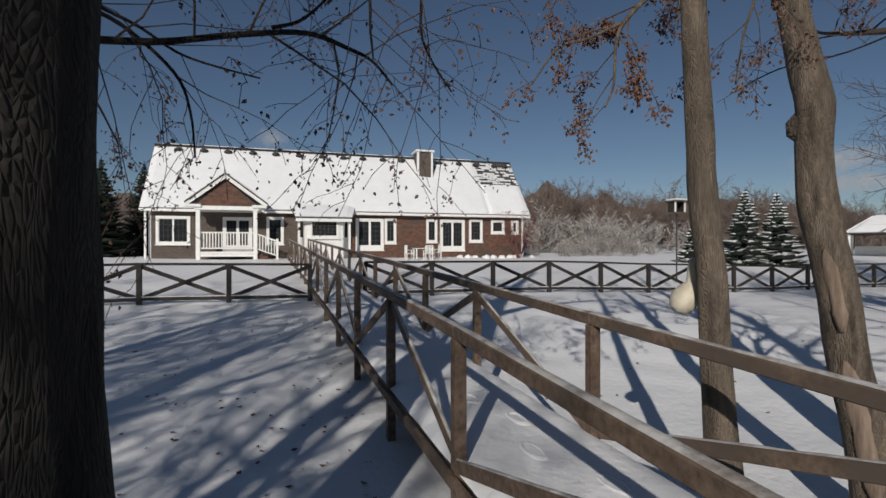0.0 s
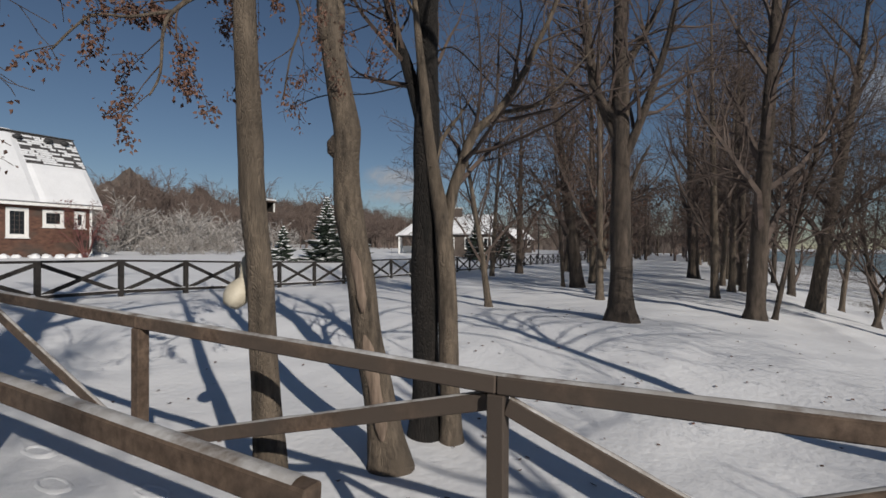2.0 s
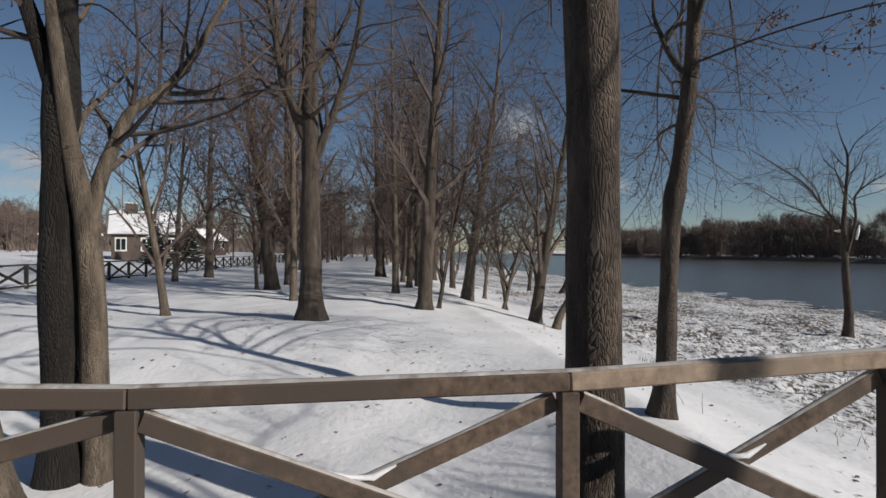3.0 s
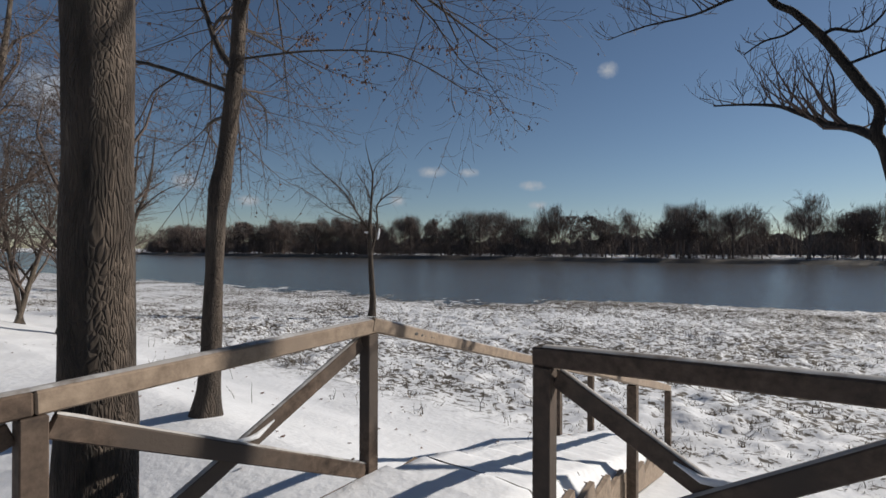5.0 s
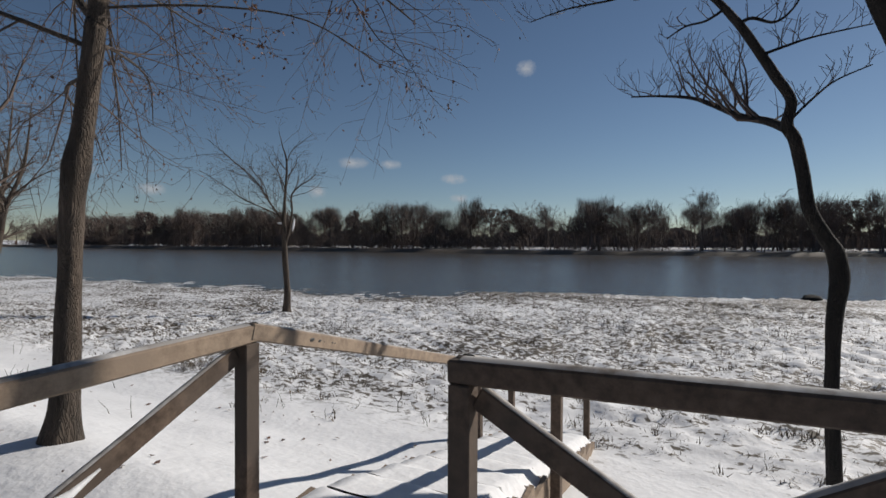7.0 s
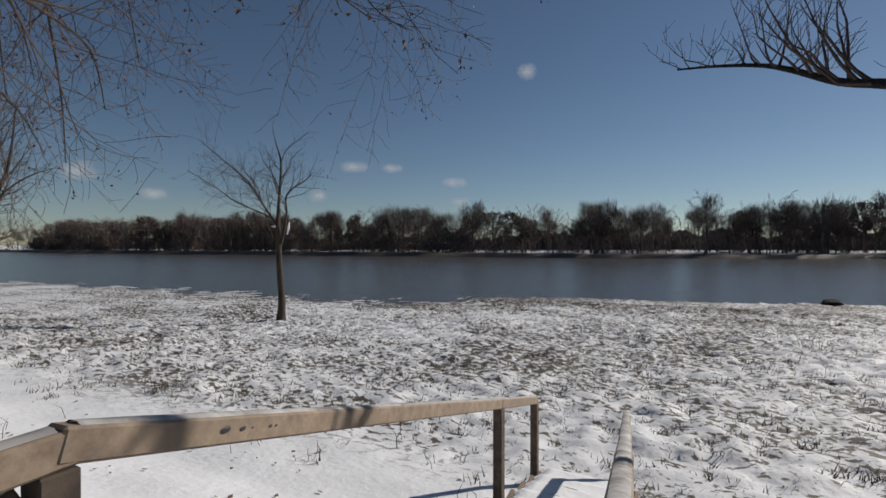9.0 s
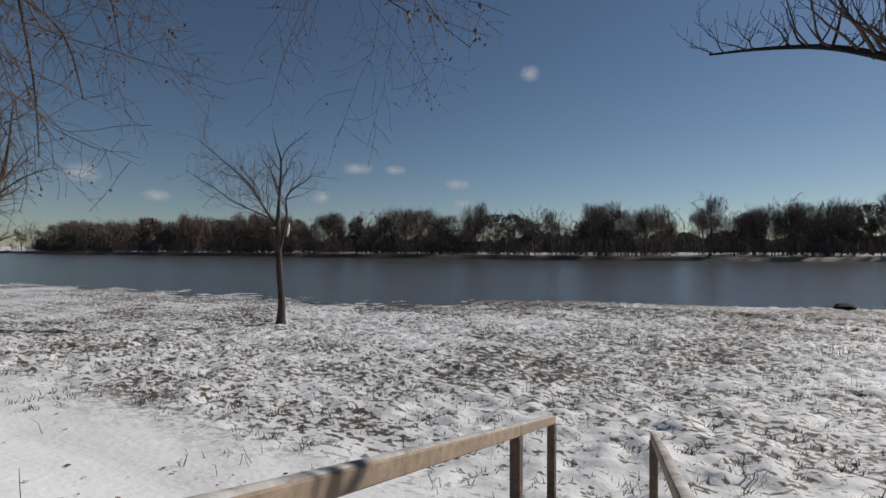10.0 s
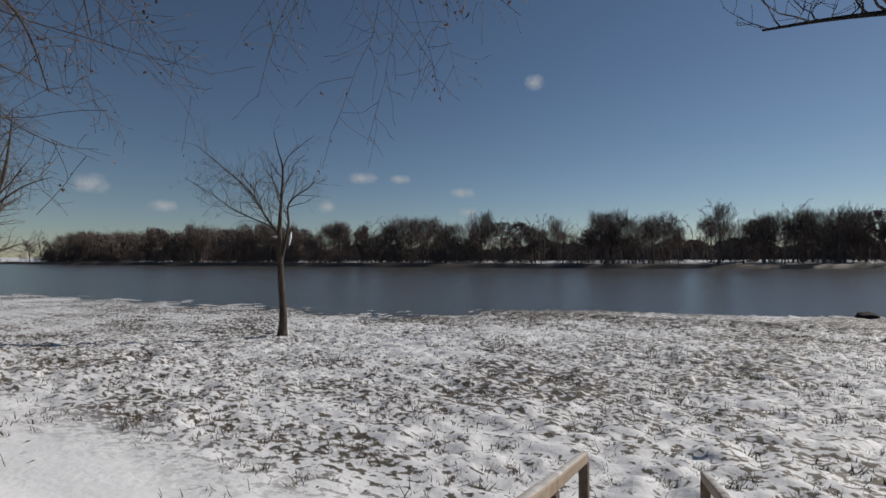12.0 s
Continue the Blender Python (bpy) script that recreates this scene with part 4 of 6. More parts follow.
def leaf_mesh(tips, count, r, size=0.05):
    V, F = [], []
    for _ in range(count):
        p = tips[int(len(tips) * r.random() ** 2.2)] + jitter(r, 0.03) + Vector((0, 0, -0.03))
        a, b = jitter(r, 1).normalized(), jitter(r, 1).normalized()
        a = (a + Vector((0, 0, -0.9))).normalized()
        c = a.cross(b).normalized()
        s = size * r.uniform(0.6, 1.3)
        n = a.cross(c) * s * 0.25
        o = len(V)
        V += [tuple(p), tuple(p + a * s * 0.5 + c * s * 0.4 + n), tuple(p + a * s * 1.25), tuple(p + a * s * 0.5 - c * s * 0.4 + n)]
        F += [(o, o + 1, o + 2), (o, o + 2, o + 3)]
    return V, F


def tree(name, label, base, path, radii, bark, seed, limbs=(), n_limbs=7, limb_len=4.5, first=0.45, density=(0, 1.7, 2.4, 3.0), last=3, droop=(0, 0.06, 0.03, 0.0), leaves=0, flare=1.45, split=True, group="", leaf_size=0.05, rise=0.75, sliver=0.0, short=1.0, lift=0.0):
    """A bare tree. path: trunk points from its foot; limbs: given limbs as (points, radius)."""
    w = Wood(seed, sliver)
    w.short, w.lift = short, lift
    bx, by = base
    bz = gz(bx, by)
    t = thing(name, label, "tree", (bx, by, bz), group=group)
    pts, rad = spline([Vector((0, 0, -0.25))] + [Vector(p) for p in path], [radii[0] * flare * 1.1] + list(radii), 6)
    rad = [q * (1 + (flare - 1) * max(0, 1 - max(p.z, 0) / (radii[0] * 3.2)) ** 2) for p, q in zip(pts, rad)]
    V, F = [], []
    sides = 18 if radii[0] > 0.12 else 10
    tube(pts, rad, sides, V, F)
    V = [tuple(Vector(v) + Vector((v[0] - pts[min(i // sides, len(pts) - 1)].x, v[1] - pts[min(i // sides, len(pts) - 1)].y, 0)) * (0.16 * noise.noise(Vector((v[0] * 4, v[1] * 4, v[2] * 1.1 + seed))) + 0.07 * noise.noise(Vector((v[0] * 11, v[1] * 11, v[2] * 3 + seed))))) for i, v in enumerate(V)]
    trunk = link_mesh("trunk", V, F, bark, t, smooth=True)
    r = w.r
    for lp, lr in limbs:
        q, qr = spline([Vector(p) for p in lp], list(np.linspace(lr, max(lr * 0.22, 0.006), len(lp))), 5)
        V, F = [], []
        tube(q, qr, 10, V, F)
        link_mesh("limb", V, F, bark, t, smooth=True)
        sprout(w, q, qr, 1, last, density, droop, lo=0.15)
    for i in range(n_limbs):
        u = first + (1 - first) * (i + r.random() * 0.8) / max(n_limbs, 1)
        f = u * (len(pts) - 1)
        k = min(int(f), len(pts) - 2)
        a = i * 2.4 + r.uniform(-0.5, 0.5)
        d = Vector((math.cos(a), math.sin(a), rise * r.uniform(0.7, 1.5) + 0.5 * u)).normalized()
        if split:
            sub = Wood(seed * 31 + i)
            grow(sub, pts[k], d, limb_len * r.uniform(0.7, 1.2) * (1.15 - 0.5 * u), rad[k] * 0.55, 1, last, density, droop)
            link_mesh("limb", sub.V[1], sub.F[1], bark, t, smooth=True)
            for lv in range(2, last + 1):
                if lv in sub.V:
                    o = len(w.V.setdefault(lv, []))
                    w.V[lv] += sub.V[lv]
                    w.F.setdefault(lv, []).extend([tuple(x + o for x in fc) for fc in sub.F[lv]])
            w.tips += sub.tips
        else:
            grow(w, pts[k], d, limb_len * r.uniform(0.7, 1.2) * (1.15 - 0.5 * u), rad[k] * 0.55, 1, last, density, droop)
    V, F = [], []
    for lv in sorted(w.V):
        o = len(V)
        V += w.V[lv]
        F += [tuple(x + o for x in fc) for fc in w.F[lv]]
    if V:
        link_mesh("crown", V, F, M_twig, t, label="bare branches and fine twigs")
    if leaves and w.tips:
        V, F = leaf_mesh(w.tips, leaves, r, leaf_size)
        link_mesh("leaves", V, F, M_leaf, t, label="withered brown leaves still hanging")
    return t


def rel(base, pts):
    z = gz(*base)
    return [(x - base[0], y - base[1], q - z) for x, y, q in pts]


# beside the landing
b = (-2.52, -1.22)
tree("oak_tree", "thick dark oak trunk with leafy low boughs beside the landing", b, [(0, 0, 0), (0.0, 0.0, 2), (0.02, 0.03, 4.5), (-0.1, 0.1, 8), (0.1, 0.2, 13)], [0.37, 0.33, 0.3, 0.22, 0.06], M_bark_dark_shaded, 11,
     limbs=[(rel(b, [(-2.6, -1.1, 2.6), (-3.0, 0.6, 2.85), (-2.51, 1.03, 3.0), (-1.89, 0.81, 3.05), (-1.42, 0.64, 3.06), (-1.11, 0.53, 2.94), (-0.95, 0.48, 2.85), (-0.82, 0.43, 2.68)]), 0.034),
            (rel(b, [(-1.65, 0.72, 3.1), (-1.46, 0.66, 3.15), (-1.28, 0.59, 3.3), (-1.0, 0.5, 3.6)]), 0.016),
            (rel(b, [(-2.6, -1.1, 3.0), (-3.0, 0.7, 3.2), (-2.68, 1.09, 3.12), (-2.32, 0.96, 2.77), (-2.21, 0.92, 2.48), (-2.18, 0.91, 2.15)]), 0.022),
            (rel(b, [(-2.6, -1.1, 3.2), (-3.0, 0.8, 3.3), (-2.55, 1.04, 3.1), (-2.24, 0.93, 2.89), (-1.73, 0.75, 2.73)]), 0.018),
            (rel(b, [(-2.5, -1.1, 4.6), (-1.6, 0.2, 4.3), (-1.03, 0.5, 3.55), (-0.97, 0.48, 3.06), (-0.95, 0.48, 2.87)]), 0.02),
            (rel(b, [(-2.5, -1.1, 4.9), (-1.2, 0.2, 4.5), (-0.66, 0.37, 3.55), (-0.61, 0.36, 3.01), (-0.41, 0.29, 2.63)]), 0.02)], n_limbs=7, first=0.66, leaf_size=0.029, leaves=2600, droop=(0, 0.0, -0.07, -0.16), density=(0, 2.5, 3.2, 3.4))
b = (1.34, -0.54)
tree("ash_tree", "slim grey-brown tree leaning slightly behind the railing", b, [(0, 0, 0)] + rel(b, [(1.29, -0.49, 0.29), (1.27, -0.47, 0.83), (1.26, -0.46, 1.29), (1.24, -0.43, 1.66), (1.22, -0.41, 1.93), (1.21, -0.4, 2.25), (1.19, -0.38, 2.8), (1.17, -0.37, 3.48), (1.1, -0.3, 6.5), (1.2, -0.3, 11)]), [0.135, 0.112, 0.1, 0.097, 0.104, 0.1, 0.097, 0.086, 0.08, 0.055, 0.02], M_bark_grey, 12,
     limbs=[(rel(b, [(1.17, -0.4, 3.5), (0.84, -0.32, 3.25), (0.67, -0.26, 3.06), (0.62, -0.24, 2.91), (0.6, -0.24, 2.63), (0.54, -0.22, 2.47)]), 0.02), (rel(b, [(0.69, -0.27, 3.08), (0.43, -0.18, 2.95), (0.24, -0.11, 2.89), (0.06, -0.05, 2.63)]), 0.012),
            (rel(b, [(1.17, -0.38, 3.4), (1.5, -0.42, 3.7), (1.71, -0.44, 3.43), (1.62, -0.41, 3.06), (1.56, -0.39, 2.69)]), 0.016), (rel(b, [(1.1, -0.4, 3.9), (0.6, 0.0, 3.8), (0.3, 0.2, 3.3)]), 0.02)], n_limbs=7, first=0.88, limb_len=3, leaves=4200, leaf_size=0.029, droop=(0, 0.0, -0.08, -0.16), flare=1.15, density=(0, 5.0, 6, 5))
scar_base = (2.67, -0.73)
SCAR = [(2.62, -0.63, 0.01), (2.57, -0.54, 0.57), (2.54, -0.48, 1.13), (2.49, -0.38, 1.69), (2.47, -0.33, 2.25), (2.47, -0.34, 2.64), (2.43, -0.26, 3.09), (2.4, -0.19, 3.65), (2.38, -0.17, 3.95), (2.4, -0.1, 9)]
b = scar_base
tree("scarred_tree", "crooked grey tree with a long bare scar of stripped bark", b, [(0, 0, 0)] + rel(b, SCAR), [0.19, 0.152, 0.148, 0.138, 0.142, 0.132, 0.142, 0.12, 0.108, 0.1, 0.03], M_bark_grey, 13,
     limbs=[(rel(b, [(2.38, -0.17, 4.2), (1.95, 0.1, 4.5), (1.75, 0.25, 4.0), (1.7, 0.3, 3.4)]), 0.022), (rel(b, [(2.4, -0.17, 4.1), (2.9, -0.4, 4.5), (3.1, -0.5, 4.1), (3.15, -0.5, 3.5)]), 0.022), (rel(b, [(2.4, -0.2, 3.9), (2.0, 0.3, 4.3), (2.1, 0.8, 3.8)]), 0.012)], n_limbs=5, first=0.88, limb_len=2.6, leaves=2600, leaf_size=0.034, flare=1.35, droop=(0, 0.0, -0.07, -0.14), density=(0, 4.5, 5, 5))
scar_tree = scene.objects["scarred_tree"]
cpts, crad = spline([(0, 0, 0)] + rel(b, SCAR[:5]), [0.2, 0.158, 0.15, 0.142, 0.14, 0.135], 8)
for z0, z1, wide in ((0.25, 1.35, 0.45), (1.48, 2.2, 0.36)):
    V, F = [], []
    seg = [(p, q) for p, q in zip(cpts, crad) if z0 <= p.z <= z1]
    for i, (p, q) in enumerate(seg):
        e = min(1, min(i, len(seg) - 1 - i) / 2 + 0.2)
        for kk in range(7):
            a = radians(205) + wide * e * (kk / 3 - 1) + 0.16 * noise.noise(Vector((p.z * 7, kk * 0.7, 1)))
            bulge = 1.07 + 0.04 * noise.noise(Vector((p.z * 12, kk * 2.0, 6))) if 0 < kk < 6 else 0.97
            V.append((p.x + math.cos(a) * q * bulge, p.y + math.sin(a) * q * bulge, p.z))
    for i in range(len(seg) - 1):
        for kk in range(6):
            o = i * 7 + kk
            F.append((o, o + 1, o + 8, o + 7))
    link_mesh("scar", V, F, M_scar, scar_tree, smooth=True, label="pale strip of bare wood")
kp = Vector(rel(b, [(2.36, -0.24, 2.5)])[0])
V, F = [], []
tube([kp + Vector((0.05, -0.05, -0.17)), kp + Vector((0.0, 0.0, -0.08)), kp, kp + Vector((0.03, -0.03, 0.1))], [0.02, 0.045, 0.048, 0.015], 10, V, F)
link_mesh("burl", V, F, M_bark, scar_tree, smooth=True, label="dark knobbly burl")
b = (3.56, -0.66)
tree("forked_dark_tree", "dark forked trunk beside the boardwalk railing", b, [(0, 0, 0)] + rel(b, [(3.55, -0.65, 0.42), (3.55, -0.64, 1.4), (3.55, -0.65, 2.39), (3.56, -0.66, 3.04), (3.55, -0.66, 4.35), (3.6, -0.7, 8), (3.6, -0.6, 12)]), [0.17, 0.152, 0.15, 0.148, 0.14, 0.125, 0.08, 0.02], M_bark_dark_shaded, 14,
     limbs=[(rel(b, [(3.54, -0.64, 2.84), (3.49, -0.53, 3.27), (3.43, -0.42, 3.69), (3.37, -0.3, 4.02), (3.34, -0.23, 4.35), (3.25, 0.1, 6.5)]), 0.095), (rel(b, [(3.5, -0.6, 3.4), (3.1, -0.2, 3.2), (2.8, 0.2, 3.15), (2.6, 0.5, 3.0)]), 0.008), (rel(b, [(3.5, -0.6, 3.6), (3.9, -0.8, 3.9), (4.4, -1.0, 3.7), (4.8, -1.2, 3.4)]), 0.012)], n_limbs=6, first=0.74, limb_len=4, flare=1.3, density=(0, 3.4, 4.2, 4))
b = (3.57, -0.98)
tree("slim_tree", "grey-barked trunk forking into a long slanting limb", b, [(0, 0, 0)] + rel(b, [(3.55, -0.96, 0.13), (3.55, -0.94, 0.7), (3.53, -0.91, 1.41), (3.51, -0.87, 1.85), (3.47, -0.79, 2.3), (3.42, -0.72, 3.0), (3.3, -0.6, 4.5)]), [0.125, 0.112, 0.108, 0.105, 0.098, 0.075, 0.06, 0.02], M_bark_grey, 15,
     limbs=[(rel(b, [(3.53, -0.91, 1.6), (3.56, -0.97, 2.05), (3.61, -1.08, 2.43), (3.68, -1.2, 2.78), (3.79, -1.43, 3.01), (3.91, -1.66, 3.39), (3.99, -1.83, 3.78), (4.09, -2.03, 4.29), (4.2, -2.2, 5.2)]), 0.075), (rel(b, [(3.8, -1.43, 3.01), (3.9, -1.75, 3.05), (4.0, -2.0, 3.2), (4.2, -2.4, 3.7)]), 0.03)], n_limbs=2, first=0.7, limb_len=2, density=(0, 4.6, 5, 4.5), flare=1.25)
b = (1.6, -4.97)
tree("oak_tree", "thick furrowed oak trunk standing just outside the railing", b, [(0, 0, 0), (0.0, 0, 1.5), (0.0, 0, 3.2), (0.05, 0.05, 5.5), (0.1, 0, 9), (0.2, 0.1, 13)], [0.215, 0.176, 0.165, 0.15, 0.11, 0.03], M_bark, 16,
     limbs=[(rel(b, [(1.9, -5.2, 4.7), (1.4, -6.2, 4.5), (1.05, -6.9, 3.8), (0.85, -7.3, 3.1)]), 0.02), (rel(b, [(1.7, -5.0, 4.6), (2.4, -7.2, 4.7), (2.2, -8.6, 4.4), (1.8, -9.6, 4.0)]), 0.035), (rel(b, [(1.65, -5.0, 4.2), (3.0, -5.2, 4.3), (4.2, -5.6, 4.1)]), 0.03)], n_limbs=7, first=0.64, leaves=700, leaf_size=0.034, droop=(0, 0.03, -0.03, -0.08), flare=1.6, density=(0, 2.6, 3.6, 4))
b = (4.02, -6.88)
tree("slender_tree", "slender furrowed tree with a burl, leafy twigs above", b, [(0, 0, 0)] + rel(b, [(3.97, -6.9, 0.12), (3.95, -6.91, 0.7), (3.93, -6.92, 1.28), (3.9, -6.93, 1.8), (3.87, -6.95, 2.05), (3.83, -6.97, 2.3), (3.79, -6.99, 2.61), (3.72, -7.03, 3.3), (3.68, -7.05, 3.88), (3.5, -7.1, 8.0), (3.5, -7.1, 11)]), [0.135, 0.108, 0.103, 0.1, 0.1, 0.118, 0.092, 0.088, 0.084, 0.08, 0.05, 0.02], M_bark, 17,
     limbs=[(rel(b, [(3.7, -7.0, 3.5), (3.2, -7.8, 3.75), (2.6, -8.6, 3.8), (2.1, -9.3, 3.45)]), 0.014), (rel(b, [(3.72, -7.0, 3.3), (4.8, -7.5, 3.7), (5.9, -8.2, 3.8), (7.0, -8.8, 3.5)]), 0.018), (rel(b, [(3.75, -7.0, 3.15), (4.6, -6.5, 3.5), (5.6, -6.4, 3.7), (6.6, -6.8, 3.5)]), 0.026), (rel(b, [(3.7, -7.0, 3.9), (4.6, -8.0, 4.3), (5.0, -9.4, 4.3)]), 0.026), (rel(b, [(3.75, -7.0, 3.2), (4.9, -7.9, 3.6), (5.9, -8.9, 3.7), (6.9, -9.6, 3.3)]), 0.026), (rel(b, [(3.8, -7.0, 2.9), (5.0, -7.4, 3.0), (6.2, -8.3, 2.9), (7.2, -9.0, 2.6)]), 0.022),
            (rel(b, [(3.75, -7.1, 4.6), (4.2, -9.0, 6.2), (4.14, -11.03, 5.72), (3.88, -11.17, 5.32), (3.52, -11.36, 4.73), (3.08, -11.6, 4.4)]), 0.026), (rel(b, [(4.14, -11.0, 5.72), (4.31, -10.94, 5.12), (4.49, -10.84, 4.62)]), 0.01),
            (rel(b, [(3.7, -7.05, 4.3), (5.2, -7.9, 5.0), (6.5, -8.7, 4.4), (7.0, -9.1, 3.4), (7.1, -9.2, 2.5)]), 0.03), (rel(b, [(3.7, -7.05, 4.0), (5.0, -7.5, 4.4), (6.2, -8.1, 4.0), (6.7, -8.4, 3.1)]), 0.026), (rel(b, [(3.65, -7.05, 4.9), (4.8, -8.2, 5.6), (6.0, -9.3, 5.0), (6.6, -9.9, 4.0)]), 0.026)],
     n_limbs=6, first=0.78, limb_len=3, leaves=900, leaf_size=0.038, droop=(0, 0.02, -0.02, -0.04), flare=1.3, density=(0, 3.6, 4.2, 4.0))
b = (36.6, -17.7)
tree("meadow_sapling", "crooked bare tree standing on the river meadow", b, [(0, 0, 0), (-1.05, -0.56, 2.2), (-1.56, -0.83, 5.0), (-1.8, -0.96, 5.8), (-2.6, -1.4, 8.0), (-3.0, -1.6, 11.5)], [0.2, 0.16, 0.14, 0.12, 0.08, 0.02], M_bark, 23, limbs=[([(-1.7, -0.9, 5.5), (-1.1, -0.5, 7.4), (-1.3, -0.7, 9.0), (-0.4, -0.2, 12.0)], 0.09), ([(-1.8, -0.96, 5.9), (-3.4, -1.8, 7.2), (-5.0, -2.6, 7.8)], 0.06), ([(-1.5, -0.8, 4.9), (0.2, 0.1, 6.2), (1.6, 0.8, 6.8)], 0.05)], n_limbs=7, first=0.4, limb_len=4.5, density=(0, 2.6, 3.4, 3.2), flare=1.3, rise=0.9, sliver=0.01)
b = (-2.49, -10.57)
tree("crooked_river_tree", "crooked dark tree on the meadow with angular bare limbs", b, [(0, 0, 0)] + rel(b, [(-2.48, -10.57, -0.9), (-2.45, -10.56, -0.19), (-2.45, -10.55, 0.29), (-2.46, -10.56, 0.65), (-2.5, -10.58, 1.01), (-2.46, -10.56, 1.28), (-2.34, -10.5, 1.49), (-2.22, -10.43, 1.73), (-2.16, -10.4, 2.09), (-2.09, -10.36, 2.39), (-2.02, -10.33, 2.54), (-2.05, -10.34, 2.78), (-1.91, -10.27, 3.02), (-1.73, -10.17, 3.31), (-1.59, -10.1, 3.52), (-1.38, -9.98, 3.76), (-1.14, -9.86, 4.0), (-0.9, -9.8, 5.0)]), [0.085, 0.072, 0.062, 0.062, 0.07, 0.08, 0.08, 0.07, 0.065, 0.062, 0.06, 0.056, 0.05, 0.048, 0.044, 0.04, 0.034, 0.028, 0.012], M_bark_dark_shaded, 18,
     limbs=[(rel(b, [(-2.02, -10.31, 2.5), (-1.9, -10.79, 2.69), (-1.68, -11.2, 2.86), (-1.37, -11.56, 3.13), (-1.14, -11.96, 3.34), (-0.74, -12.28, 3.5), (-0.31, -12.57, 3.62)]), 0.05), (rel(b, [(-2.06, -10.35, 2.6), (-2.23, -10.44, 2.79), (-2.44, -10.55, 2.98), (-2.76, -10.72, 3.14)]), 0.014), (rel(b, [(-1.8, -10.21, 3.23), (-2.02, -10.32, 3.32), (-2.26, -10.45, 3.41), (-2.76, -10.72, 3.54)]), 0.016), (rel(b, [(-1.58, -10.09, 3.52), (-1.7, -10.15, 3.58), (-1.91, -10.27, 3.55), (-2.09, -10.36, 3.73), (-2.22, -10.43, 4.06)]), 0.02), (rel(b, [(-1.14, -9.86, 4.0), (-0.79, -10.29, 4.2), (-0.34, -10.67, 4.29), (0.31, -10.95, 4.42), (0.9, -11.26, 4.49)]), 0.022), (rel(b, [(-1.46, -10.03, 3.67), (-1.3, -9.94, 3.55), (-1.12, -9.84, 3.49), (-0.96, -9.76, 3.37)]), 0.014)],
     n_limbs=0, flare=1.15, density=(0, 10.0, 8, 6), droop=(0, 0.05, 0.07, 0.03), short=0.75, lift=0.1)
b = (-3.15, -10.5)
tree("leaning_tree", "dark rough trunk leaning over the edge of the meadow", b, [(0, 0, 0)] + rel(b, [(-3.14, -10.49, -0.52), (-3.1, -10.46, 0.26), (-3.08, -10.44, 1.0), (-3.12, -10.45, 1.75), (-3.12, -10.47, 2.32), (-3.02, -10.41, 2.88), (-2.83, -10.31, 3.32), (-2.65, -10.23, 3.75), (-2.4, -10.1, 4.6), (-2.2, -10.0, 6)]), [0.14, 0.125, 0.12, 0.12, 0.12, 0.115, 0.115, 0.11, 0.1, 0.08, 0.03], M_bark_dark_shaded, 19, n_limbs=4, first=0.8, limb_len=2.5, flare=1.2)
for k, (x, y, r0, up) in enumerate(((-2.33, -9.9, 0.3, 0.2), (-2.78, -10.02, 0.34, 0.1))):
    bm = bmesh.new()
    bmesh.ops.create_icosphere(bm, subdivisions=3, radius=r0)
    for v in bm.verts:
        v.co += v.co.normalized() * 0.3 * r0 * noise.noise(v.co * 3 + Vector((k * 7, 0, 0)))
        v.co.z *= 1.25 if v.co.z > 0 else 0.8
    o = part("snowy_boulder", bm, M_snow, None, smooth=True)
    o.location = (x, y, gz(x, y) + up)
    tagged(o, "boulder under a rounded cap of snow", "boulder", "snowy boulders")
b = (17.06, -22.87)
